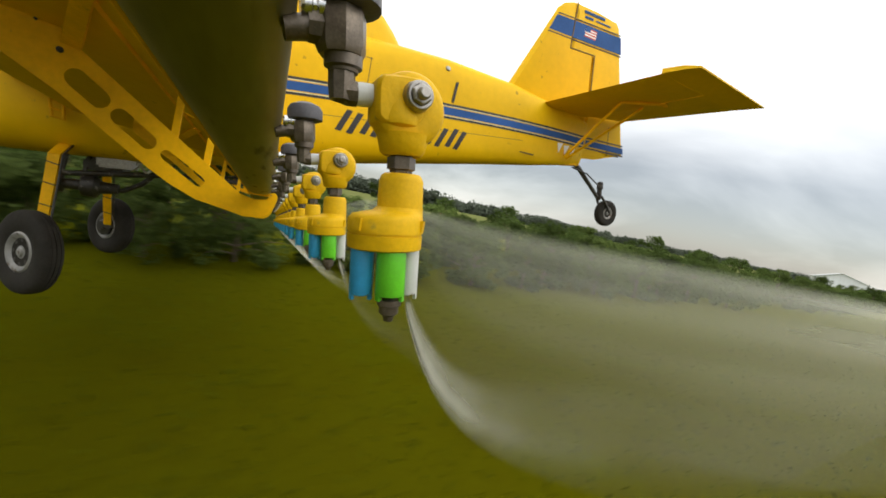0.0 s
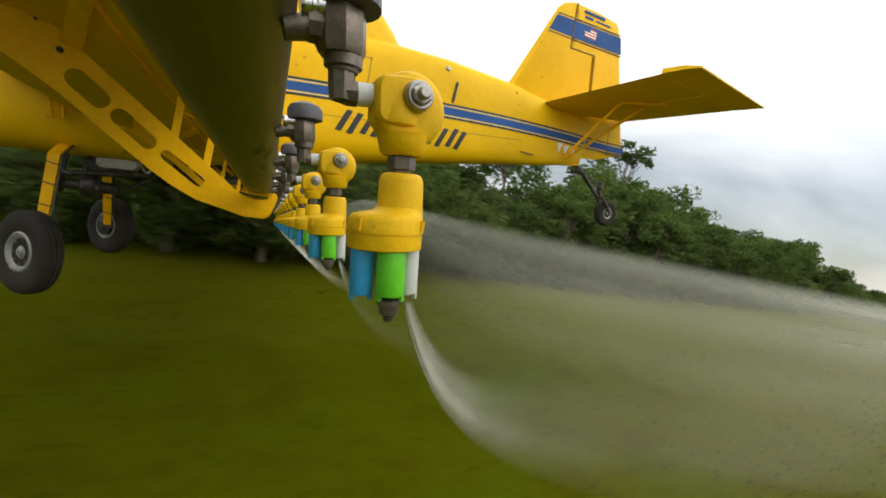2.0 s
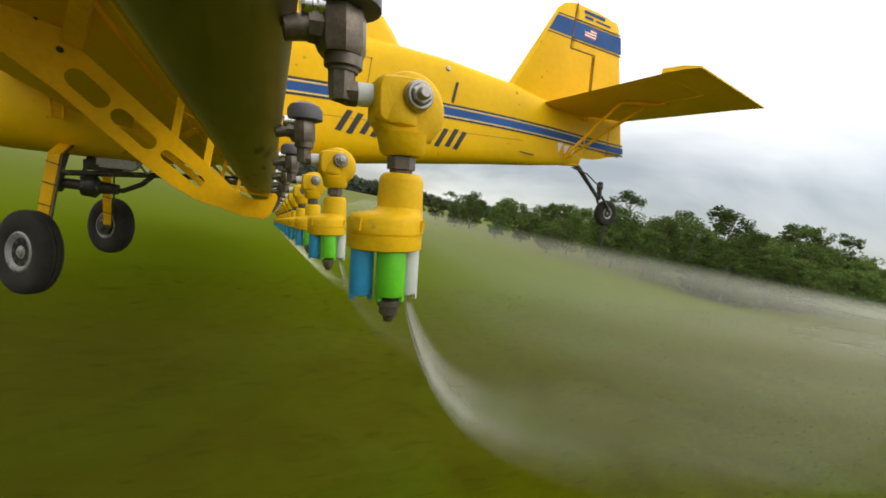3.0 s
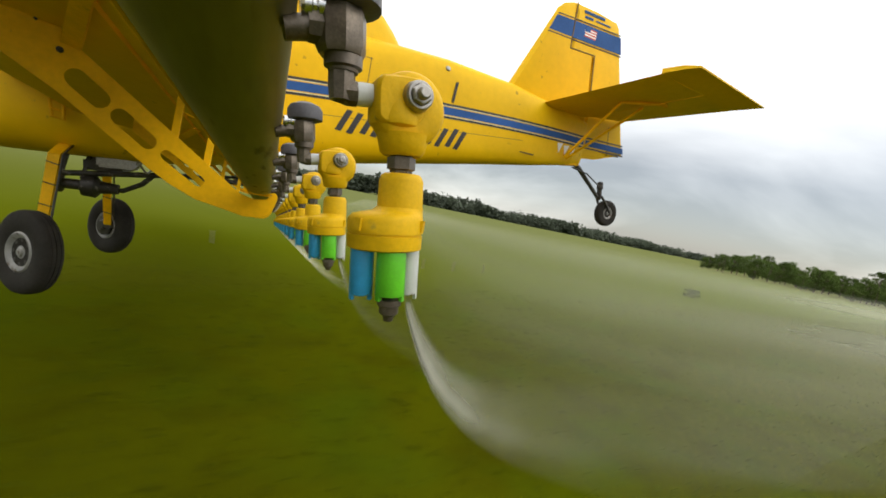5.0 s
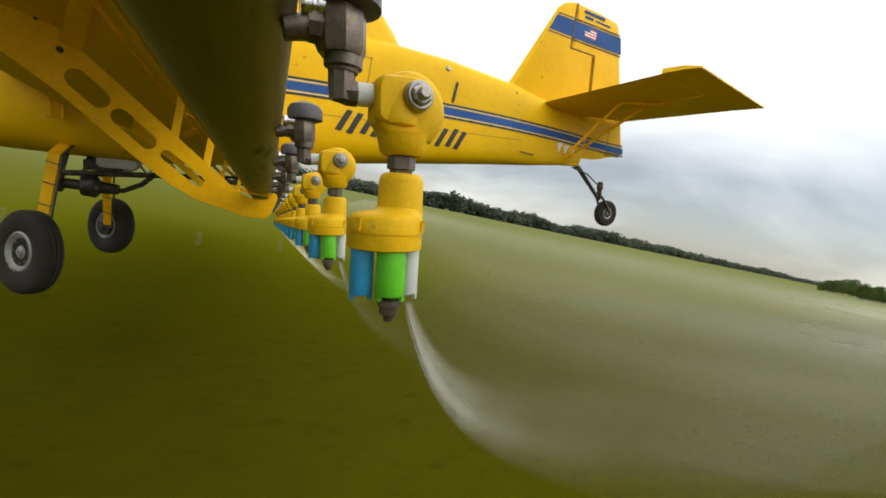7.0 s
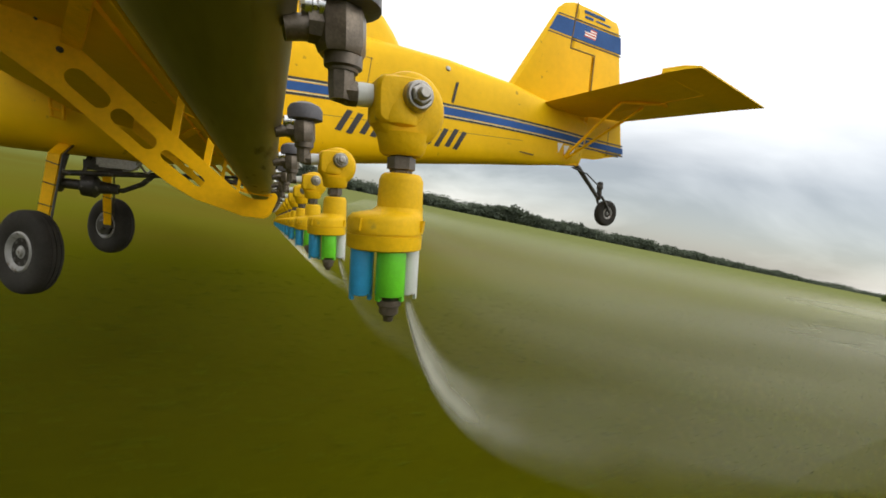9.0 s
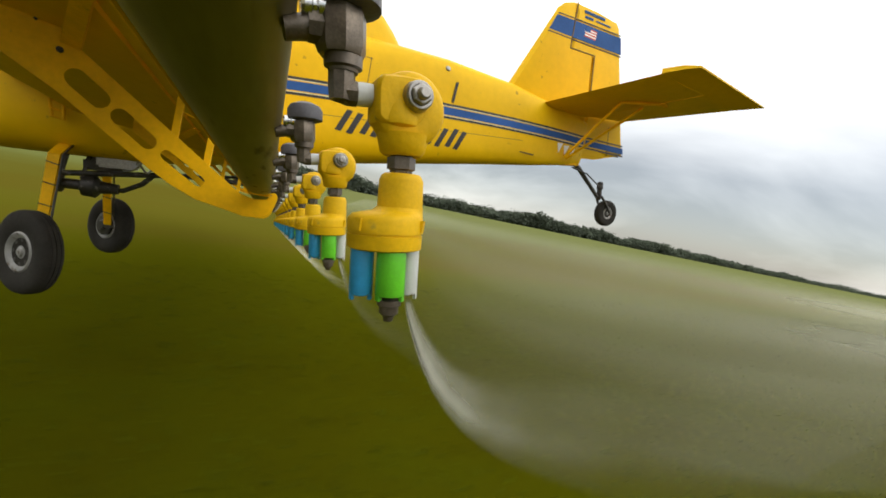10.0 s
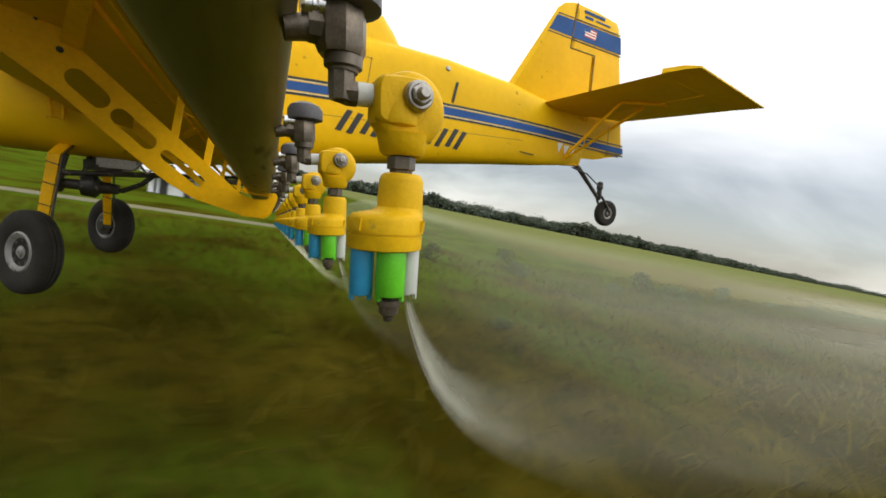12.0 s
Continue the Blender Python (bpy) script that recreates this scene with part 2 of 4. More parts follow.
    return m


FIELD = ground_material()
STAKE = material("weathered_stake", (0.22, 0.20, 0.12), 0.8, vary=0.25, scale=20, bump=0.2, bump_scale=60)
LANE = material("gravel_lane", (0.12, 0.112, 0.05), 0.95, vary=0.2, scale=0.4, bump=0.4, bump_scale=8)


def mist_material(name):
    """Fine water spray: mostly clear, denser at its core and near the nozzle, in streaks along the flow."""
    m = bpy.data.materials.new(name)
    m.use_nodes = True
    ns, ln = m.node_tree.nodes, m.node_tree.links
    ns.remove(ns["Principled BSDF"])
    uv = ns.new("ShaderNodeUVMap")
    uv.uv_map = "flow"
    sp = ns.new("ShaderNodeSeparateXYZ")
    ln.new(uv.outputs[0], sp.inputs[0])

    def curve(v, stops):
        r = ns.new("ShaderNodeValToRGB")
        r.color_ramp.interpolation = "EASE"
        e = r.color_ramp.elements
        e[0].position, e[0].color = stops[0][0], (stops[0][1],) * 3 + (1,)
        e[1].position, e[1].color = stops[-1][0], (stops[-1][1],) * 3 + (1,)
        for p, c in stops[1:-1]:
            k = e.new(p)
            k.color = (c, c, c, 1)
        ln.new(v, r.inputs[0])
        return r.outputs[0]

    def times(a, c):
        x = ns.new("ShaderNodeMath")
        x.operation = "MULTIPLY"
        ln.new(a, x.inputs[0])
        if isinstance(c, (int, float)):
            x.inputs[1].default_value = c
        else:
            ln.new(c, x.inputs[1])
        return x.outputs[0]

    return m, ns, ln, sp, uv, curve, times


def plume_material():
    m, ns, ln, sp, uv, curve, times = mist_material("spray_plume")
    along = curve(sp.outputs["X"], ((0.0, 0.0), (0.03, 0.85), (0.08, 1.0), (0.13, 0.62), (0.18, 0.27), (0.24, 0.13), (0.36, 0.06), (1.0, 0.0)))
    across = curve(sp.outputs["Y"], ((0.0, 0.0), (0.12, 0.35), (0.32, 1.0), (0.58, 0.5), (1.0, 0.0)))
    mp = ns.new("ShaderNodeMapping")
    mp.inputs["Scale"].default_value = (3.0, 9.0, 1)
    ln.new(uv.outputs[0], mp.inputs[0])
    nz = ns.new("ShaderNodeTexNoise")
    nz.inputs["Scale"].default_value, nz.inputs["Detail"].default_value = 2.0, 5
    ln.new(mp.outputs[0], nz.inputs["Vector"])
    streak = curve(nz.outputs["Fac"], ((0.25, 0.97), (0.7, 1.0)))
    a = times(times(times(along, across), streak), 0.80)
    finish_mist(m, ns, ln, a)
    return m


def finish_mist(m, ns, ln, alpha):
    clear = ns.new("ShaderNodeBsdfTransparent")
    wet = ns.new("ShaderNodeBsdfDiffuse")
    wet.inputs[0].default_value = (0.88, 0.88, 0.71, 1)
    glow = ns.new("ShaderNodeBsdfTranslucent")
    glow.inputs[0].default_value = (0.88, 0.88, 0.71, 1)
    # droplets scatter alike to all sides, so the shell's own slope plays no part
    upward = ns.new("ShaderNodeCombineXYZ")
    upward.inputs[2].default_value = 1.0
    ln.new(upward.outputs[0], wet.inputs["Normal"]), ln.new(upward.outputs[0], glow.inputs["Normal"])
    both = ns.new("ShaderNodeMixShader")
    both.inputs[0].default_value = 0.15
    ln.new(wet.outputs[0], both.inputs[1]), ln.new(glow.outputs[0], both.inputs[2])
    ms = ns.new("ShaderNodeMixShader")
    ln.new(alpha, ms.inputs[0]), ln.new(clear.outputs[0], ms.inputs[1]), ln.new(both.outputs[0], ms.inputs[2])
    ln.new(ms.outputs[0], ns["Material Output"].inputs[0])


def veil_material(name, strength, along_stops, across_stops):
    m, ns, ln, sp, uv, curve, times = mist_material(name)
    along, across = curve(sp.outputs["X"], along_stops), curve(sp.outputs["Y"], across_stops)
    mp = ns.new("ShaderNodeMapping")
    mp.inputs["Scale"].default_value = (1.2, 7.0, 1)
    ln.new(uv.outputs[0], mp.inputs[0])
    nz = ns.new("ShaderNodeTexNoise")
    nz.inputs["Scale"].default_value, nz.inputs["Detail"].default_value = 1.6, 4
    ln.new(mp.outputs[0], nz.inputs["Vector"])
    streak = curve(nz.outputs["Fac"], ((0.28, 0.72), (0.68, 1.0)))
    finish_mist(m, ns, ln, times(times(times(along, across), streak), strength))
    return m


PLUME = plume_material()
VEIL = veil_material("spray_veil", 0.36, ((0.0, 0.0), (0.12, 0.35), (0.3, 0.65), (0.6, 1.0), (0.85, 1.0), (1.0, 0.5)),
                     ((0.0, 0.0), (0.10, 0.08), (0.40, 0.20), (0.64, 0.50), (0.80, 0.95), (0.86, 0.70), (0.93, 1.0), (1.0, 0.0)))
CURTAIN = veil_material("spray_curtain", 0.88, ((0.0, 0.0), (0.2, 0.6), (0.4, 1.0), (0.9, 1.0), (1.0, 0.6)), ((0.0, 0.4), (0.15, 1.0), (0.5, 0.5), (1.0, 0.0)))
NEAR_VEIL = veil_material("near_spray_veil", 0.066, ((0.0, 0.0), (0.12, 0.25), (0.3, 0.8), (0.5, 1.0), (0.85, 0.9), (1.0, 0.5)),
                          ((0.0, 0.0), (0.08, 0.55), (0.25, 1.0), (0.75, 0.95), (1.0, 0.0)))


# ---- mesh helpers ----
def part(name, bm, mat, parent=None, label="", m=None, sharp=35):
    me = bpy.data.meshes.new(name)
    bmesh.ops.recalc_face_normals(bm, faces=bm.faces[:])
    for f in bm.faces:
        f.smooth = True
    bm.to_mesh(me)
    bm.free()
    me.set_sharp_from_angle(angle=radians(sharp))
    me.materials.append(mat)
    ob = new(name, me)
    if parent is not None:
        ob.parent = parent
    if m is not None:
        ob.matrix_basis = m
    if label:
        ob["label"] = label
    return ob


def soup(name, verts, faces, mat, parent=None, smooth=False):
    me = bpy.data.meshes.new(name)
    me.from_pydata(verts, [], faces)
    me.materials.append(mat)
    if smooth:
        me.shade_smooth()
    ob = new(name, me)
    if parent is not None:
        ob.parent = parent
    return ob


def ring_loft(bm, rings, close_ends=True):
    """Skins a list of equal rings of points."""
    vs = [[bm.verts.new(p) for p in r] for r in rings]
    n = len(vs[0])
    for a, b in zip(vs, vs[1:]):
        for i in range(n):
            bm.faces.new((a[i], a[(i + 1) % n], b[(i + 1) % n], b[i]))
    if close_ends:
        bm.faces.new(vs[0][::-1])
        bm.faces.new(vs[-1])


def tube(bm, path, radii, seg=12, flat=1.0):
    """A round bar along a path of points; radii one number or one for each point."""
    pts = [Vector(p) for p in path]
    if not isinstance(radii, (list, tuple)):
        radii = [radii] * len(pts)
    rings, side = [], None
    for i, p in enumerate(pts):
        d = (pts[min(i + 1, len(pts) - 1)] - pts[max(i - 1, 0)])
        if d.length < 1e-9:
            d = Vector((0, 0, 1))
        d.normalize()
        if side is None:
            side = d.orthogonal().normalized()
        side = (side - d * side.dot(d)).normalized()
        up = d.cross(side)
        rings.append([p + (side * math.cos(a) + up * math.sin(a) * flat) * radii[i] for a in (2 * math.pi * k / seg for k in range(seg))])
    ring_loft(bm, rings)


def spin(bm, base, axis, profile, seg=24):
    """Turns a profile of (distance along axis, radius) into a solid."""
    base, axis = Vector(base), Vector(axis).normalized()
    side = axis.orthogonal().normalized()
    up = axis.cross(side)
    rings = [[base + axis * h + (side * math.cos(a) + up * math.sin(a)) * r for a in (2 * math.pi * k / seg for k in range(seg))] for h, r in profile]
    ring_loft(bm, rings)


def box(bm, centre, size, turn=(0, 0, 0), bevel=0.0):
    m = pose(*centre, *turn) @ Matrix.Diagonal((*size, 1))
    got = bmesh.ops.create_cube(bm, size=1.0, matrix=m)
    if bevel:
        es = list({e for v in got["verts"] for e in v.link_edges})
        bmesh.ops.bevel(bm, geom=es, offset=bevel, segments=2, affect="EDGES")


def prism(bm, outline, axis, lo, hi):
    """A plate: a 2D outline given in the other two axes, thick from lo to hi along axis (0 x, 1 y, 2 z)."""
    def at(p, c):
        q = list(p)
        q.insert(axis, c)
        return q
    a = [bm.verts.new(at(p, lo)) for p in outline]
    b = [bm.verts.new(at(p, hi)) for p in outline]
    n = len(outline)
    bm.faces.new(a[::-1])
    bm.faces.new(b)
    for i in range(n):
        bm.faces.new((a[i], a[(i + 1) % n], b[(i + 1) % n], b[i]))


def mesh_of(build, *args, **kw):
    bm = bmesh.new()
    build(bm, *args, **kw)
    return bm


# ---- the spray aircraft: its own space is x aft, y towards the right wing, z up, with the camera mount at the origin ----
AFT, RIGHT, UP = Vector((0.8862, -0.1404, -0.4416)), Vector((-0.4246, 0.1356, -0.8952)), Vector((0.1855, 0.9808, 0.0605))
MOUNT = Matrix((AFT, RIGHT, UP)).transposed().to_4x4()
CL = 5.2          # lateral distance of the fuselage's middle
aircraft = tagged(new("spray_aircraft"), "yellow low-wing spray aircraft with blue stripe flying low over a field", "aircraft")


def apart(name, bm, mat, label="", parent=None, sharp=35):
    """A part in the aircraft's own space."""
    return part(name, bm, mat, parent or aircraft, label, None if parent else MOUNT, sharp)


# x, bottom, top, half width
STATIONS = ((-4.3, 0.35, 1.00, 0.30), (-4.0, 0.18, 1.18, 0.43), (-3.0, 0.02, 1.42, 0.52), (-2.2, -0.05, 1.55, 0.55), (-1.1, 0.05, 1.75, 0.56),
            (-0.4, 0.20, 1.84, 0.55), (0.23, 0.38, 1.90, 0.52), (0.92, 0.53, 2.03, 0.46), (2.0, 0.78, 2.155, 0.38), (3.1, 1.03, 2.20, 0.28),
            (3.8, 1.18, 2.17, 0.20), (4.4, 1.32, 2.16, 0.12), (4.74, 1.41, 2.10, 0.07))


def station(x):
    for a, b in zip(STATIONS, STATIONS[1:]):
        if a[0] <= x <= b[0]:
            f = (x - a[0]) / (b[0] - a[0])
            return [p + (q - p) * f for p, q in zip(a, b)]
    return list(STATIONS[-1])


def side_y(x, z, power=5.0):
    """Half width of the fuselage at a place on its side."""
    _, lo, hi, hw = station(x)
    t = min(abs((z - (lo + hi) / 2) / ((hi - lo) / 2)), 0.999)
    return hw * (1 - t ** power) ** (1 / power)


def fuselage_rings():
    rings = []
    xs = sorted({s[0] for s in STATIONS} | {-1.6, -0.1, 0.55, 1.5, 2.5})
    for x in xs:
        _, lo, hi, hw = station(x)
        ring = []
        for k in range(40):
            a = 2 * math.pi * k / 40
            c, s = math.cos(a), math.sin(a)
            r = (abs(c) ** 5.0 + abs(s) ** 5.0) ** (-1 / 5.0)
            ring.append((x, CL + hw * c * r, (lo + hi) / 2 + (hi - lo) / 2 * s * r))
        rings.append(ring)
    return rings


def fuselage():
    bm = bmesh.new()
    ring_loft(bm, fuselage_rings())
    body = apart("fuselage", bm, YELLOW, "yellow painted sheet metal fuselage", sharp=50)

    def strip(name, zc, half, x0, x1, mat, off=0.004, steps=26):
        for side in (-1, 1):
            rings = []
            for i in range(steps + 1):
                x = x0 + (x1 - x0) * i / steps
                z0, z1 = zc(x) - half, zc(x) + half
                ya, yb = side_y(x, z0), side_y(x, z1)
                rings.append([(x, CL + side * (ya - 0.002), z0), (x, CL + side * (ya + off), z0), (x, CL + side * (yb + off), z1), (x, CL + side * (yb - 0.002), z1)])
            bm = bmesh.new()
            ring_loft(bm, rings)
            part(name, bm, mat, body)

    mid = lambda x: 1.12 + 0.185 * x - 0.0098 * x * x
    strip("blue_stripe", mid, 0.048, -3.4, 4.72, BLUE)
    for d in (-0.082, 0.082):
        strip("pinstripe", lambda x, d=d: mid(x) + d, 0.014, -3.4, 4.72, BLACK)
    for d in (-0.063, 0.063):
        strip("pale_stripe", lambda x, d=d: mid(x) + d, 0.004, -3.4, 4.72, PALE)
    # seams of the skin panels
    for x, z0, z1 in ((0.98, 1.35, 1.75), (-0.1, 0.5, 1.8)):
        for side in (-1, 1):
            bm = bmesh.new()
            ring_loft(bm, [[(x + dx, CL + side * (side_y(x, z) + o), z) for dx, o in ((-0.004, -0.002), (-0.004, 0.003), (0.004, 0.003), (0.004, -0.002))]
                           for z in (z0 + (z1 - z0) * i / 8 for i in range(9))])
            part("panel_seam", bm, SEAM, body)
    strip("long_seam", lambda x: 0.86 + 0.17 * x, 0.003, 0.25, 3.4, SEAM, off=0.002)
    strip("upper_seam", lambda x: 1.62 + 0.12 * x, 0.003, -0.4, 1.0, SEAM, off=0.002)
    # door latch, vents and lamps along the side
    for side in (-1, 1):
        bm = bmesh.new()
        box(bm, (2.13, CL + side * (side_y(2.13, 1.72) + 0.008), 1.72), (0.035, 0.02, 0.27), (0, 4, 0), 0.005)
        part("static_port_strip", bm, BLACK, body)
    for x, z in ((0.86, 1.95), (1.98, 1.98)):
        for side in (-1, 1):
            bm = bmesh.new()
            spin(bm, (x, CL + side * (side_y(x, z) - 0.005), z), (0, side, 0.4), ((0, 0.035), (0.015, 0.033), (0.025, 0.02), (0.028, 0.004)), 14)
            part("rivet_cap", bm, STEEL, body)
    for side in (-1, 1):
        bm = bmesh.new()
        box(bm, (3.5, CL + side * (side_y(3.5, 1.28) + 0.003), 1.28), (0.30, 0.02, 0.018), (0, -3, 0))
        part("drain_slot", bm, SEAM, body)
    # oblique registration, as plain slanted bars
    for side in (-1, 1):
        for i in range(6):
            x0 = 0.70 + i * 0.285
            bm = bmesh.new()
            zb = 0.835 + 0.13 * (x0 - 0.70)
            for bx in (0.0, 0.13):
                rings = []
                for f in (0, 0.25, 0.5, 0.75, 1):
                    z = zb + 0.255 * f
                    xa, xb = x0 + bx + 0.10 * f, x0 + bx + 0.070 + 0.10 * f
                    rings.append([(xa, CL + side * (side_y(xa, z) - 0.004), z), (xb, CL + side * (side_y(xb, z) - 0.004), z),
                                  (xb, CL + side * (side_y(xb, z) + 0.005), z), (xa, CL + side * (side_y(xa, z) + 0.005), z)])
                ring_loft(bm, rings)
            part("registration_bar", bm, BLACK, body)
    for side in (-1, 1):
        bm = bmesh.new()
        d = CL + side * 0.60
        tube(bm, ((-1.655, d - side * 0.06, 0.44), (-1.66, d, 0.43), (-1.63, d, 0.29), (-1.55, d, 0.28), (-1.57, d, 0.42), (-1.565, d - side * 0.06, 0.43)), 0.013, 8)
        tube(bm, ((-1.65, d, 0.36), (-1.56, d, 0.35)), 0.011, 8)
        part("boarding_step", bm, YELLOW_WORN, body, "yellow bent tube boarding step")
        bm = bmesh.new()
        box(bm, (-2.35, CL + side * (side_y(-2.35, 0.62) + 0.004), 0.62), (0.55, 0.02, 0.30), (0, 2, 0), 0.008)
        part("access_panel", bm, YELLOW, body)
    # cockpit fairing behind the canopy
    bm = bmesh.new()
    rings = []
    for x, zt, hw in ((-0.9, 2.85, 0.30), (0.2, 2.90, 0.33), (0.60, 2.71, 0.30), (0.88, 2.54, 0.27), (1.10, 2.40, 0.23), (1.26, 2.27, 0.17), (1.38, 2.16, 0.10), (1.44, 2.08, 0.03)):
        z0 = station(x)[2] - 0.12
        rings.append([(x, CL + hw * 1.25 * c, z0 + max(zt - z0, 0.02) * s) for c, s in ((-1, 0), (-0.9, 0.55), (-0.6, 0.9), (0, 1), (0.6, 0.9), (0.9, 0.55), (1, 0))])
    ring_loft(bm, rings)
    apart("cockpit_fairing", bm, YELLOW, "yellow fairing behind the cockpit", sharp=60)
    return body


def airfoil_plate(bm, outline, half, edge=0.25):
    """A tail surface in the upright plane: full thickness inside, thin at its rim."""
    n = len(outline)
    cx, cz = sum(p[0] for p in outline) / n, sum(p[1] for p in outline) / n
    rings = []
    for y, k in ((-half * edge, 1.0), (-half, 0.90)):
        rings.append([(cx + (x - cx) * k, CL + y, cz + (z - cz) * k) for x, z in outline])
    for y, k in ((half, 0.90), (half * edge, 1.0)):
        rings.append([(cx + (x - cx) * k, CL + y, cz + (z - cz) * k) for x, z in outline])
    ring_loft(bm, [rings[1], rings[0], rings[3], rings[2]])


def tail():
    fin = apart("fin", mesh_of(airfoil_plate, ((3.08, 2.16), (3.69, 3.50), (3.74, 3.62), (3.84, 3.72), (4.03, 3.80), (4.07, 3.11), (4.585, 3.16), (4.69, 2.35), (4.735, 1.52), (4.3, 1.5)), 0.055),
                YELLOW, "yellow upright fin with a blue band", sharp=25)
    rud = apart("rudder", mesh_of(airfoil_plate, ((4.045, 3.80), (4.52, 3.835), (4.96, 3.83), (5.03, 3.77), (5.335, 2.84), (5.69, 1.79), (5.1, 1.58), (4.75, 1.52), (4.705, 2.35), (4.60, 3.148), (4.085, 3.098)), 0.05),
                YELLOW, "yellow rudder", sharp=25)
    band = lambda x: 3.345 + (x - 3.60) * 0.095
    for side in (-1, 1):
        y = CL + side * 0.056

        def flat(name, q, mat, own, off=0.0):
            bm = bmesh.new()
            ring_loft(bm, [[(x, y + side * (o + off), z) for x, z in q] for o in (-0.012, 0.003)])
            part(name, bm, mat, own)
        for lo, hi, name, mat in ((-0.125, 0.125, "blue_band", BLUE), (-0.165, -0.15, "pinstripe", BLACK), (0.15, 0.165, "pinstripe", BLACK)):
            x0 = 3.665
            flat(name, ((x0 + lo * 0.4, band(x0) + lo), (4.06, band(4.06) + lo), (4.05, band(4.06) + hi), (x0 + hi * 0.4, band(x0) + hi)), mat, fin)
            flat(name, ((4.08, band(4.08) + lo), (5.11 - lo * 0.3, band(5.1) + lo), (5.11 - hi * 0.3, band(5.1) + hi), (4.07, band(4.08) + hi)), mat, rud)
        # small national flag on the band
        for i in range(7):
            flat("flag_stripe", ((4.30, 3.36 + i * 0.02), (4.54, 3.375 + i * 0.02), (4.54, 3.395 + i * 0.02), (4.30, 3.38 + i * 0.02)), WHITE if i % 2 else RED, rud, 0.003)
        flat("flag_canton", ((4.30, 3.44), (4.40, 3.446), (4.40, 3.52), (4.30, 3.514)), BLUE, rud, 0.006)
        # lettering of the sponsor, as bars
        flat("marking_bar", ((4.22, 3.70), (4.66, 3.735), (4.66, 3.775), (4.22, 3.74)), BLUE, rud, 0.001)
        flat("marking_bar", ((4.25, 3.63), (4.42, 3.645), (4.42, 3.68), (4.25, 3.665)), BLUE, rud, 0.001)
        flat("marking_bar", ((4.48, 3.655), (4.80, 3.68), (4.80, 3.70), (4.48, 3.675)), BLUE, rud, 0.001)
        # stripe carried over fin foot and rudder
        mid = lambda x: 1.12 + 0.185 * x - 0.0098 * x * x
        for lo, hi, name, mat in ((-0.048, 0.048, "blue_stripe", BLUE), (-0.093, -0.071, "pinstripe", BLACK), (0.071, 0.093, "pinstripe", BLACK)):
            flat(name, ((4.78, mid(4.78) + lo), (5.66 - lo * 0.3, mid(5.65) + lo), (5.66 - hi * 0.3, mid(5.65) + hi), (4.77, mid(4.78) + hi)), mat, rud, -0.004)
        for q in (((4.053, 3.79), (4.069, 3.79), (4.087, 3.105), (4.071, 3.105)), ((4.075, 3.11), (4.60, 3.16), (4.60, 3.145), (4.075, 3.095)), ((4.586, 3.16), (4.602, 3.16), (4.705, 2.37), (4.689, 2.37))):
            flat("rudder_seam", q, SEAM, fin, 0.002)
        flat("tab_seam", ((5.30, 1.70), (5.31, 1.70), (5.23, 2.16), (5.22, 2.16)), SEAM, rud, -0.004)
    # horizontal tail, one half each side
    for side in (-1, 1):
        def at(x, d, z):
            return (x, CL + side * d, z)
        bm = bmesh.new()
        rings = []
        #      out    LE x  LE z   hinge x,z     thickness
        for d, lx, lz, hx, hz, th in ((0.06, 3.66, 2.09, 4.72, 2.23, 0.11), (1.775, 4.17, 2.285, 4.98, 2.30, 0.07), (1.778, 4.17, 2.285, 4.98, 2.30, 0.07)):
            rings.append([at(lx, d, lz), at(lx + 0.12, d, lz + th * 0.5), at((lx + hx) / 2, d, (lz + hz) / 2 + th * 0.6), at(hx, d, hz + th * 0.35),
                          at(hx, d, hz - th * 0.35), at((lx + hx) / 2, d, (lz + hz) / 2 - th * 0.5), at(lx + 0.12, d, lz - th * 0.3)])
        ring_loft(bm, rings)
        apart("stabilizer", bm, YELLOW, "yellow horizontal tail surface", sharp=40)
        bm = bmesh.new()
        rings = []
        for d, hx, hz, tx, tz, th in ((0.10, 4.73, 2.23, 5.47, 2.325, 0.075), (1.70, 4.99, 2.30, 5.68, 2.29, 0.055), (1.78, 4.99, 2.30, 5.69, 2.29, 0.05)):
            rings.append([at(hx, d, hz + th * 0.5), at(tx, d, tz + 0.006), at(tx, d, tz - 0.006), at(hx, d, hz - th * 0.5)])
        for d, hx, hz, tx, tz, th in ((1.781, 4.12, 2.295, 5.70, 2.29, 0.06), (1.98, 4.24, 2.325, 5.735, 2.285, 0.05), (2.10, 4.36, 2.34, 5.76, 2.28, 0.02)):
            rings.append([at(hx, d, hz + th * 0.5), at(tx, d, tz + 0.006), at(tx, d, tz - 0.006), at(hx, d, hz - th * 0.5)])
        ring_loft(bm, rings)
        apart("elevator", bm, YELLOW, "yellow elevator with horn balance", sharp=40)
        for a, b in (((4.30, 0.17, 1.42), (4.46, 0.95, 2.19)), ((4.34, 0.17, 1.40), (4.86, 0.98, 2.22)), ((4.46, 0.95, 2.19), (4.95, 1.25, 2.24))):
            apart("tail_strut", mesh_of(tube, (at(*a), at(*b)), 0.036, 10, 0.65), YELLOW_WORN)
        apart("hinge_fitting", mesh_of(box, at(4.95, 1.27, 2.22), (0.09, 0.03, 0.05), (0, 0, 0), 0.01), YELLOW_WORN)
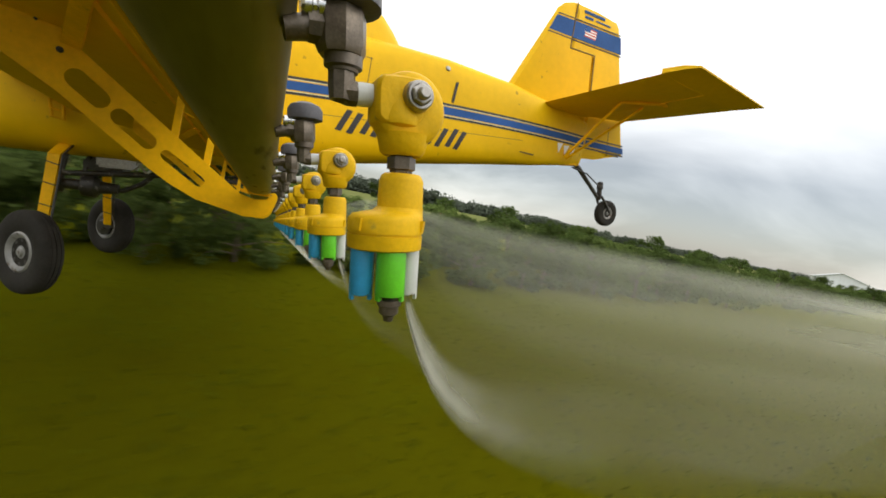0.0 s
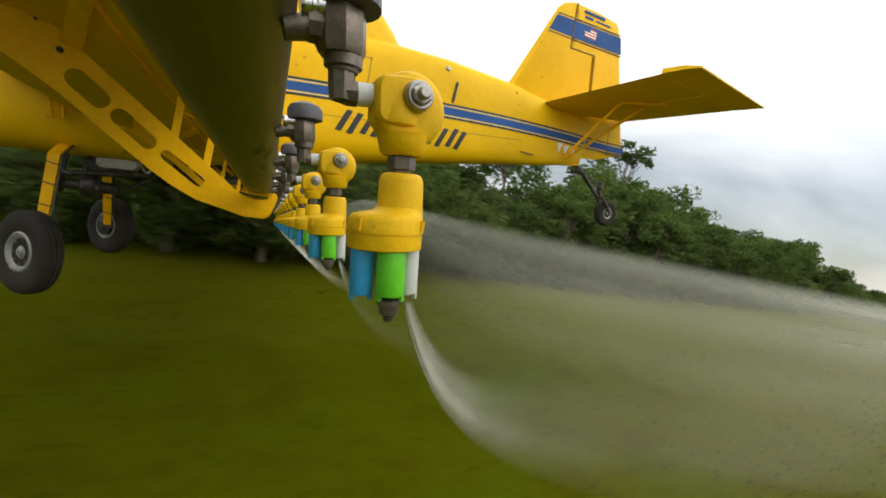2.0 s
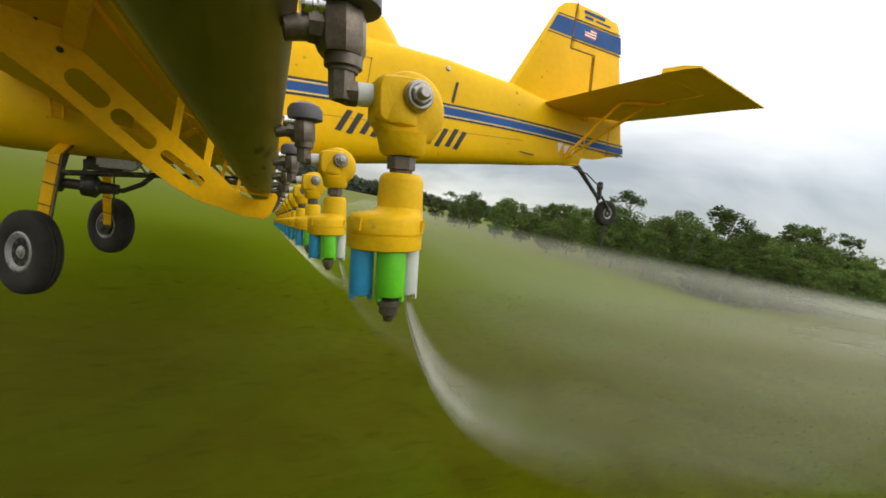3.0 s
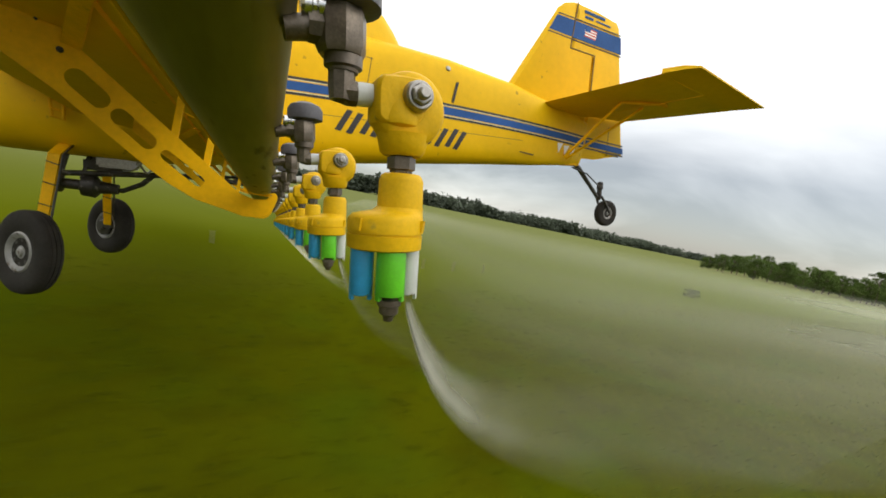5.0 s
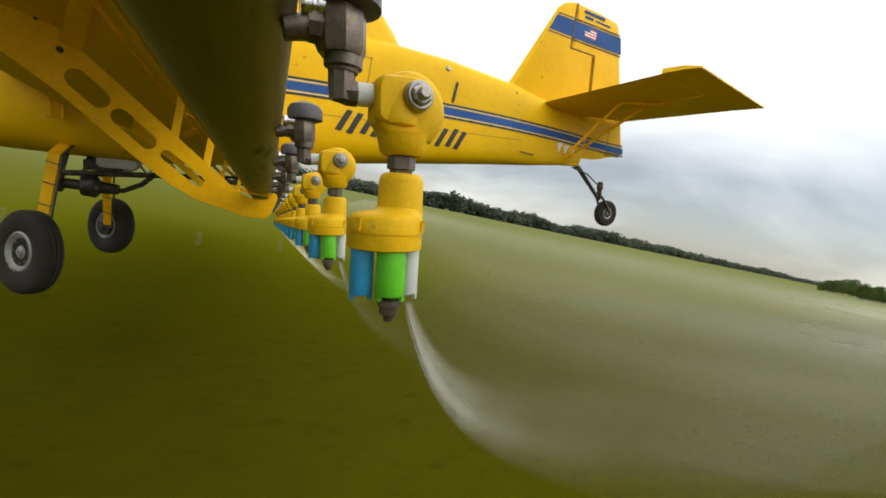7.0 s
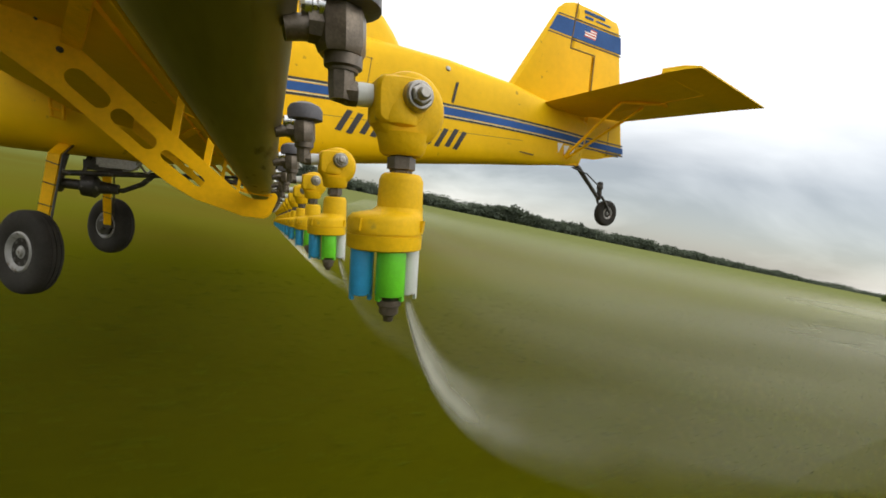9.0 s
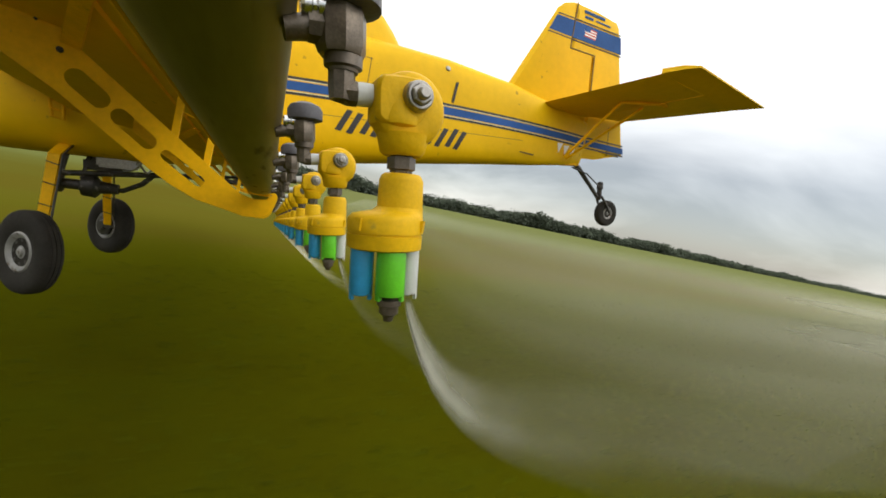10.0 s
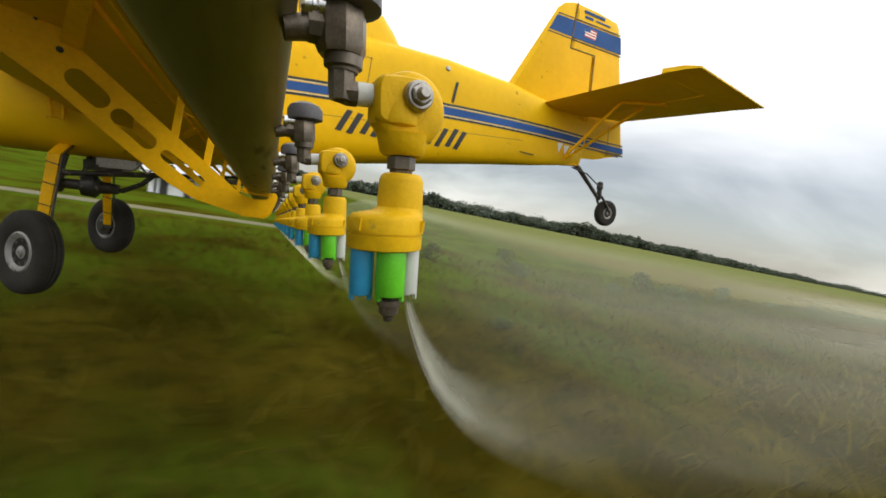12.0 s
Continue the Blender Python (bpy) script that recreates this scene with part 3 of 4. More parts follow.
    # white triangular plates stand for sky seen through openings by the strut foot
    for i in range(3):
        x = 4.12 + i * 0.15
        bm = bmesh.new()
        prism(bm, ((x, 1.60), (x + 0.11, 1.62), (x + 0.05, 1.46)), 1, CL - side_y(x, 1.55) - 0.006, CL - side_y(x, 1.55) + 0.01)
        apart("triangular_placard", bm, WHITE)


def wheel(bm_centre, radius, width, name, rim_r, label, rim_label, toe=0.0):
    """A wheel: tyre and rim under one tyre mesh."""
    c = Vector(bm_centre)
    w = width / 2
    axle = Vector((toe, 1, 0)).normalized()
    fore = Vector((1, -toe, 0)).normalized()
    bm = bmesh.new()
    prof = [(-w * 0.62, rim_r), (-w * 0.86, rim_r * 1.12), (-w, radius * 0.76), (-w * 0.93, radius * 0.90), (-w * 0.72, radius * 0.975), (-w * 0.45, radius),
            (-w * 0.40, radius * 0.985), (-w * 0.34, radius), (-w * 0.04, radius * 1.005), (0, radius * 0.985), (w * 0.04, radius * 1.005), (w * 0.34, radius), (w * 0.40, radius * 0.985),
            (w * 0.45, radius), (w * 0.72, radius * 0.975), (w * 0.93, radius * 0.90), (w, radius * 0.76), (w * 0.86, rim_r * 1.12), (w * 0.62, rim_r)]
    spin(bm, c, axle, prof, 40)
    tyre = apart(name, bm, RUBBER, label, sharp=50)
    bm = bmesh.new()
    half = ((0.84, 0.03), (0.84, 0.16), (0.80, 0.22), (0.66, 0.27), (0.58, 0.42), (0.58, 0.72), (0.66, 0.80), (0.88, 0.90), (0.94, 1.02), (0.80, 1.10))
    spin(bm, c, axle, [(-w * h, rim_r * q) for h, q in half] + [(w * h, rim_r * q) for h, q in half[::-1]], 32)
    part("rim", bm, ALLOY, tyre, rim_label)
    for side in (-1, 1):
        for k in range(8):
            a = 2 * math.pi * k / 8
            bm = bmesh.new()
            p = c + fore * (math.cos(a) * rim_r * 0.64) + axle * (side * w * 0.575) + Vector((0, 0, math.sin(a) * rim_r * 0.64))
            spin(bm, p, axle * side, ((0, rim_r * 0.115), (0.004, rim_r * 0.105), (0.005, 0.002)), 10)
            part("lightening_hole", bm, IRON, tyre)
    return tyre


def landing_gear():
    for side, wx, wy, wz in ((-1, -1.548, 4.26, -0.835), (1, -1.52, 6.16, -0.770)):
        wheel((wx, wy, wz), 0.338, 0.150, "main_wheel", 0.150, "black main wheel tyre", "dull alloy wheel rim", 0.92)
        bm = bmesh.new()
        top, knee, foot = Vector((-1.57, CL + side * 0.45, 0.08)), Vector((-1.56, CL + side * 0.66, -0.02)), Vector((wx, wy - side * 0.14, wz + 0.02))
        rings = []
        for p, w, t in ((top, 0.040, 0.02), (knee, 0.040, 0.02), (knee.lerp(foot, 0.5), 0.037, 0.018), (foot, 0.034, 0.018)):
            rings.append([(p.x - w, p.y - t, p.z), (p.x + w, p.y - t, p.z), (p.x + w, p.y + t, p.z), (p.x - w, p.y + t, p.z)])
        ring_loft(bm, rings)
        leg = apart("gear_leg", bm, YELLOW_WORN, "yellow spring steel landing gear leg")
        for f in (0.1, 0.32, 0.55, 0.8):
            p = knee.lerp(foot, f)
            part("clamp_band", mesh_of(box, (p.x, p.y, p.z), (0.084, 0.046, 0.008), (0, 12, 0)), BLACK, leg)
        part("brake_line", mesh_of(tube, [(p.x + 0.06, p.y + side * 0.02, p.z) for p in (top, knee, knee.lerp(foot, 0.5), foot)], 0.009, 8), IRON, leg)
        part("axle", mesh_of(tube, (foot, (wx, wy, wz)), 0.045, 14), IRON, leg)
        part("brake_disc", mesh_of(spin, Vector((wx, wy, wz)) - Vector((0.92, 1, 0)).normalized() * (side * 0.072), Vector((-0.92, -1, 0)) * side, ((0, 0.118), (0.015, 0.118), (0.02, 0.07), (0.05, 0.05))), IRON, leg)
    # tail wheel on its spring and fork
    bm = bmesh.new()
    tube(bm, ((4.62, CL, 1.44), (4.80, CL, 1.36), (5.10, CL, 1.15), (5.34, CL, 0.98)), (0.04, 0.04, 0.034, 0.03), 10)
    leg = apart("tail_spring", bm, IRON, "dark tail wheel spring")
    part("tail_link", mesh_of(tube, ((4.60, CL - 0.05, 1.33), (4.95, CL - 0.05, 1.30), (5.36, CL - 0.03, 1.14)), 0.012, 8), IRON, leg)
    part("swivel", mesh_of(spin, (5.35, CL, 1.25), (0.12, 0, -1), ((0, 0.03), (0.02, 0.05), (0.12, 0.055), (0.14, 0.04), (0.26, 0.045), (0.32, 0.03)), 16), IRON, leg)
    for s in (-1, 1):
        part("fork_arm", mesh_of(tube, ((5.38, CL + s * 0.06, 1.00), (5.48, CL + s * 0.085, 0.90), (5.62, CL + s * 0.085, 0.755)), 0.022, 8), IRON, leg)
    part("strut_foot", mesh_of(box, (4.42, CL, 1.35), (0.62, 0.14, 0.05), (0, -11, 0), 0.01), YELLOW_WORN, leg)
    wheel((5.62, CL, 0.74), 0.228, 0.13, "tail_wheel", 0.095, "small black tail wheel tyre", "dull alloy tail wheel rim")


def wing_half(mirror):
    y_of = (lambda y: 2 * CL - y) if mirror else (lambda y: y)
    spans = (-2.2, -1.0, 0.5, 2.0, 3.5, 4.9)

    def wing_ring(y, outline):
        k = y - 2.0
        return [(x + 0.0366 * k, y_of(y), z - 0.0637 * k) for x, z in outline]
    main = ((-2.12, 0.84), (-2.04, 0.72), (-1.6, 0.545), (-0.9, 0.475), (-0.50, 0.43), (-0.50, 0.52), (-0.9, 0.66), (-1.6, 0.88), (-1.95, 0.93), (-2.09, 0.90))
    bm = bmesh.new()
    ring_loft(bm, [wing_ring(y, main) for y in spans])
    wing = apart("wing", bm, YELLOW, "yellow low wing", sharp=40)
    for a, b, name in ((-2.1, 0.62, "aileron"), (0.66, 2.9, "flap"), (2.94, 4.7, "flap")):
        bm = bmesh.new()
        ring_loft(bm, [wing_ring(y, ((-0.485, 0.435), (-0.14, 0.335), (-0.14, 0.345), (-0.485, 0.51))) for y in (a, b)])
        apart(name, bm, YELLOW, "yellow trailing edge " + name)


def slot(cx, cz, length, width, angle, n=7):
    """Outline of a rounded slot in the x-z plane."""
    pts = []
    for end in (0, 1):
        for k in range(n):
            a = math.pi * (k / (n - 1)) - math.pi / 2 + math.pi * end
            px = (length / 2 - width / 2) * (1 if end == 0 else -1) + math.cos(a) * width / 2
            pz = math.sin(a) * width / 2
            pts.append((cx + px * math.cos(angle) - pz * math.sin(angle), cz + px * math.sin(angle) + pz * math.cos(angle)))
    return pts


def plate_with_slots(name, outline, holes, thickness):
    """A cut plate in the x-z plane, made from a filled flat curve."""
    cu = bpy.data.curves.new(name, "CURVE")
    cu.dimensions, cu.fill_mode, cu.extrude = "2D", "BOTH", thickness / 2
    for ring in (outline, *holes):
        sp = cu.splines.new("POLY")
        sp.points.add(len(ring) - 1)
        for p, (x, z) in zip(sp.points, ring):
            p.co = (x, z, 0, 1)
        sp.use_cyclic_u = True
    tmp = bpy.data.objects.new(name, cu)
    scene.collection.objects.link(tmp)
    me = bpy.data.meshes.new_from_object(tmp.evaluated_get(bpy.context.evaluated_depsgraph_get()))
    bpy.data.objects.remove(tmp)
    bm = bmesh.new()
    bm.from_mesh(me)
    bmesh.ops.transform(bm, matrix=Matrix(((1, 0, 0, 0), (0, 0, 1, 0), (0, 1, 0, 0), (0, 0, 0, 1))), verts=bm.verts[:])
    bpy.data.meshes.remove(me)
    bmesh.ops.remove_doubles(bm, verts=bm.verts[:], dist=0.0004)
    return bm


BOOM_DIR = Vector((0.0366, 1.0, -0.0637))     # for each metre inboard


def boom_at(y):
    """Middle of the boom at a span station."""
    return Vector((-0.042, 0.30, 0.108)) + BOOM_DIR * (y - 0.30)


def boom_and_hangers(mirror):
    y_of = (lambda y: 2 * CL - y) if mirror else (lambda y: y)
    prof = [(-0.003 + 0.0530 * math.cos(a), 0.021 * math.sin(a) * (1.0 if math.cos(a) < 0 else 0.9)) for a in (2 * math.pi * k / 22 for k in range(22))]
    bm = bmesh.new()
    rings = []
    for y in (-0.6, 0.3, 1.0, 2.0, 3.3, 4.7):
        c = boom_at(y)
        rings.append([(c.x + px, y_of(y), c.z + pz) for px, pz in prof])
    ring_loft(bm, rings)
    boom = apart("spray_boom", bm, BOOM, "weathered metal streamlined spray boom")
    # rolled seam; its bright highlight is put in by the yellow colour
    part("boom_edge", mesh_of(tube, [(boom_at(y).x - 0.0553, y_of(y), boom_at(y).z - 0.004) for y in (-0.6, 0.3, 1.0, 2.0, 3.3, 4.7)], 0.0036, 8), YELLOW_WORN, boom, "rolled leading edge seam, its highlight put in as a yellow strip")
    for y in (2.02, 3.9) if not mirror else (2.02,):
        c = boom_at(y)
        k = (y - 2.02)
        ox, oz = 0.0366 * k, -0.0637 * k
        outline = [(-0.98, 0.56), (-0.98, 0.385), (-0.873, 0.318), (-0.712, 0.225), (-0.567, 0.121), (-0.409, 0.008), (-0.324, -0.044), (-0.226, -0.089), (-0.104, -0.113), (-0.033, -0.129),
                   (0.032, -0.125), (0.067, -0.102), (0.090, -0.065), (0.100, -0.02), (0.094, 0.008), (0.078, 0.018), (0.074, -0.012), (0.05, -0.038), (0.0, -0.046), (-0.06, -0.032), (-0.12, 0.012), (-0.216, 0.078), (-0.351, 0.176), (-0.553, 0.319), (-0.664, 0.399), (-0.734, 0.462), (-0.80, 0.56)]
        holes = [slot(-0.624, 0.259, 0.165, 0.072, radians(-36)), slot(-0.467, 0.146, 0.185, 0.064, radians(-36)), slot(-0.285, 0.028, 0.195, 0.044, radians(-33))]
        bm = plate_with_slots("boom_hanger", outline, holes, 0.006)
        bmesh.ops.translate(bm, verts=bm.verts[:], vec=(ox, y_of(y), oz))
        hanger = apart("boom_hanger", bm, YELLOW_WORN, "yellow boom hanger plate with rounded lightening slots")
        # folded lip, pin, clamp and the struts up to the wing
        lip = [(-0.873, 0.318), (-0.712, 0.225), (-0.567, 0.121), (-0.409, 0.008), (-0.324, -0.044), (-0.226, -0.089), (-0.104, -0.113), (-0.033, -0.129), (0.032, -0.125), (0.067, -0.102), (0.090, -0.065)]
        bm = bmesh.new()
        ring_loft(bm, [[(x + ox, y_of(y + d), z + oz + e) for d, e in ((0.0, -0.003), (0.03, -0.003), (0.03, 0.003), (0.0, 0.003))] for x, z in lip])
        part("folded_lip", bm, YELLOW_WORN, hanger)
        for x, z, r in ((-0.715, 0.373, 0.011), (-0.790, 0.457, 0.005)):
            part("pin", mesh_of(spin, (x + ox, y_of(y - 0.003), z + oz), (0, -1 if not mirror else 1, 0), ((0, r), (0.006, r), (0.006, r * 0.6), (0.003, r * 0.6), (0.003, 0.001)), 14), IRON, hanger)
        bm = bmesh.new()
        ring_loft(bm, [[(p + ox - w, y_of(q), r + oz), (p + ox + w, y_of(q), r + oz - 0.012), (p + ox + w, y_of(q + 0.02), r + oz), (p + ox - w, y_of(q + 0.02), r + oz + 0.012)] for p, q, r, w in ((-0.69, y, 0.40, 0.030), (-0.50, y - 0.52, 0.46, 0.024))])
        part("sway_brace", bm, YELLOW_WORN, hanger)
        for x, z, tx, tz in ((-0.335, 0.11, -0.322, 0.42), (-0.206, 0.04, -0.19, 0.40)):
            bm = bmesh.new()
            ring_loft(bm, [[(p + ox - 0.013, y_of(y + 0.004), q + oz), (p + ox + 0.013, y_of(y + 0.004), q + oz), (p + ox + 0.013, y_of(y + 0.03), q + oz), (p + ox - 0.013, y_of(y + 0.03), q + oz)] for p, q in ((x, z), (tx, tz))])
            part("hanger_strut", bm, YELLOW_WORN, hanger)
        part("boom_clamp", mesh_of(box, (c.x, y_of(y - 0.02), c.z), (0.112, 0.03, 0.048), (0, 0, 0), 0.012), YELLOW_WORN, hanger)


def nozzle_set():
    """One drop nozzle: elbow and check valve, yellow body, three coloured tips. Own space: the aircraft's, at y = 0.27."""
    bm = bmesh.new()
    tube(bm, ((0.001, 0, 0.0985), (0.010, 0, 0.1015), (0.022, 0, 0.106)), (0.0082, 0.0078, 0.0085), 14)
    noz = part("spray_nozzle", bm, BRONZE, aircraft, "yellow drop nozzle with blue, green and white tips")
    bm = bmesh.new()
    spin(bm, (0.0365, 0, 0.093), (-0.16, 0, 1), ((0, 0.0142), (0.004, 0.0160), (0.024, 0.0160), (0.028, 0.0142), (0.034, 0.013)), 8)
    spin(bm, (0.014, 0, 0.104), (1, 0, 0.2), ((0, 0.0098), (0.010, 0.0108), (0.022, 0.0100)), 8)
    part("tee_fitting", bm, BRONZE, noz, "tarnished brass tee")
    part("cap", mesh_of(spin, (0.0350, 0, 0.1205), (-0.16, 0, 1), ((0, 0.017), (0.002, 0.0225), (0.014, 0.0225), (0.020, 0.019), (0.024, 0.010), (0.025, 0.002)), 20), DARK_CAP, noz, "dark check valve cap")
    part("wet_ferrule", mesh_of(spin, (0.008, -0.003, 0.113), (1, 0, 0.25), ((0, 0.006), (0.002, 0.0075), (0.006, 0.0075), (0.007, 0.0062), (0.009, 0.0062), (0.010, 0.0082), (0.014, 0.0082), (0.016, 0.006)), 16), CHROME, noz, "wet shiny ferrule")
    bm = bmesh.new()
    spin(bm, (0.0375, 0, 0.0975), (0.14, 0, -1), ((0, 0.0122), (0.011, 0.0122), (0.012, 0.0098), (0.014, 0.0095)), 14)
    tube(bm, ((0.0382, 0, 0.087), (0.0400, 0, 0.075), (0.0410, 0, 0.0665)), (0.0086, 0.0088, 0.0076), 8)
    tube(bm, ((0.036, 0, 0.0708), (0.043, 0, 0.0722), (0.0495, 0, 0.0735)), (0.006, 0.0082, 0.0084), 8)
    part("street_elbow", bm, BRONZE, noz, "brown brass elbow")
    part("sealing_thread", mesh_of(spin, (0.049, 0, 0.0732), (1, 0, 0.2), ((0, 0.0074), (0.004, 0.0078), (0.013, 0.0074)), 16), NOZZLE_WHITE, noz, "white taped thread")
    # diaphragm check valve
    bm = bmesh.new()
    spin(bm, (0.0855, 0.014, 0.0720), (0, -1, 0), ((0, 0.018), (0.003, 0.0240), (0.009, 0.0255), (0.0095, 0.0245), (0.011, 0.0245), (0.0115, 0.0255), (0.0225, 0.0250), (0.0255, 0.0232), (0.0275, 0.0195), (0.0280, 0.0120)), 36)
    rings = []
    for d, k in ((0.013, 0.86), (0.010, 0.97), (0.004, 1.0), (-0.009, 1.0), (-0.0125, 0.97), (-0.0150, 0.86), (-0.0155, 0.60)):
        ring = []
        for q in range(28):
            c, s = math.cos(2 * math.pi * q / 28), math.sin(2 * math.pi * q / 28)
            r = (abs(c) ** 6 + abs(s) ** 6) ** (-1 / 6) * k
            px, pz = 0.0172 * c * r, 0.0162 * s * r
            ring.append((0.0770 + px * 0.978 - pz * 0.14, d, 0.0752 + px * 0.208 + pz * 0.978))
        rings.append(ring)
    ring_loft(bm, rings)
    spin(bm, (0.0790, 0.0, 0.064), (0.14, 0, -1), ((-0.012, 0.016), (0, 0.0185), (0.004, 0.0175), (0.007, 0.012)), 18)
    spin(bm, (0.0860, 0.000, 0.056), (0.14, 0, -1), ((0, 0.0185), (0.004, 0.0175), (0.012, 0.0158), (0.0145, 0.0130)), 20)
    part("valve_body", bm, NOZZLE_YELLOW, noz, "worn yellow valve body", sharp=40)
    bm = bmesh.new()
    spin(bm, (0.0862, -0.012, 0.0795), (0, -1, 0), ((0, 0.0100), (0.002, 0.0105), (0.009, 0.0095), (0.0105, 0.0085), (0.0105, 0.0070), (0.0085, 0.0065)), 20)
    spin(bm, (0.0862, -0.018, 0.0795), (0, -1, 0), ((0, 0.0072), (0.0065, 0.0072), (0.0075, 0.0060)), 6)
    spin(bm, (0.0862, -0.024, 0.0795), (0, -1, 0), ((0, 0.0042), (0.006, 0.0042), (0.007, 0.003)), 12)
    part("bolt", bm, STEEL, noz, "steel bolt and nut", sharp=20)
    bm = bmesh.new()
    spin(bm, (0.0878, 0, 0.0425), (0.13, 0, -1), ((0, 0.0078), (0.002, 0.0078), (0.002, 0.0100), (0.010, 0.0100), (0.011, 0.0080), (0.014, 0.0078)), 6)
    part("hex_nut", bm, BRONZE, noz, "brown hex nut", sharp=20)
    # turret body
    bm = bmesh.new()
    ax = Vector((0.13, 0, -1)).normalized()
    spin(bm, (0.0903, 0, 0.0297), ax, ((0, 0.0120), (0.0015, 0.0142), (0.005, 0.0157), (0.027, 0.0163), (0.033, 0.0163)), 24)
    rings = []
    for h, r, dx in ((0.0235, 0.0164, 0.0), (0.0265, 0.0178, -0.0016), (0.0285, 0.0215, -0.0056), (0.0305, 0.0246, -0.0088), (0.0340, 0.0261, -0.0101), (0.0425, 0.0264, -0.0101), (0.0427, 0.0254, -0.0101), (0.0440, 0.0254, -0.0101), (0.0442, 0.0263, -0.0101), (0.0535, 0.0258, -0.0101), (0.0545, 0.0238, -0.0101)):
        c = Vector((0.0903, 0, 0.0297)) + ax * h
        rings.append([(c.x + dx + r * math.cos(a), c.y + r * math.sin(a), c.z + 0.13 * r * math.cos(a)) for a in (2 * math.pi * k / 30 for k in range(30))])
    ring_loft(bm, rings)
    part("turret_body", bm, NOZZLE_YELLOW, noz, "worn yellow round nozzle turret", sharp=40)
    for k in range(3):
        a = radians((212, 322, 90)[k])
        c = Vector((0.0903 - 0.0101, 0, 0.0297)) + ax * 0.037
        part("latch_notch", mesh_of(box, (c.x + 0.0262 * math.cos(a), 0.0262 * math.sin(a), c.z + 0.13 * 0.026 * math.cos(a)), (0.003, 0.005, 0.008), (0, 0, math.degrees(a))), NOZZLE_YELLOW, noz)

    def tip(name, x, y, z, r, length, mat, label):
        bm = bmesh.new()
        spin(bm, (x, y, z), ax, ((0, r * 0.96), (0.002, r), (length * 0.88, r * 1.02), (length * 0.9, r * 0.98), (length * 0.9, r * 0.7), (length * 0.8, r * 0.68)), 18)
        for a0 in (0.35, 2.1, 3.9):
            rr = []
            for h in (length * 0.86, length):
                row = []
                for rad in (r * 0.7, r * 1.01):
                    for da in (0.0, 0.45, 0.9):
                        row.append((rad, a0 + (da if rad > r * 0.9 else 0.9 - da)))
                s, u = ax.orthogonal().normalized(), ax.cross(ax.orthogonal().normalized())
                rr.append([Vector((x, y, z)) + ax * h + (s * math.cos(a) + u * math.sin(a)) * rad for rad, a in row])
            ring_loft(bm, rr)
        return part(name, bm, mat, noz, label, sharp=30)
    tip("blue_tip", 0.0712, -0.002, -0.0255, 0.0080, 0.036, NOZZLE_BLUE, "blue plastic tip")
    tip("white_tip", 0.1065, 0.002, -0.0205, 0.0076, 0.0385, NOZZLE_WHITE, "white plastic tip")
    tip("green_tip", 0.0885, -0.013, -0.0225, 0.0100, 0.036, NOZZLE_GREEN, "bright green plastic tip")
    bm = bmesh.new()
    spin(bm, (0.0930, -0.013, -0.0575), ax, ((0, 0.0085), (0.004, 0.0085), (0.005, 0.0070), (0.010, 0.0066), (0.012, 0.0040), (0.0155, 0.0032), (0.016, 0.001)), 14)
    part("spray_tip", bm, BRONZE, noz, "brown spray orifice")
    return noz


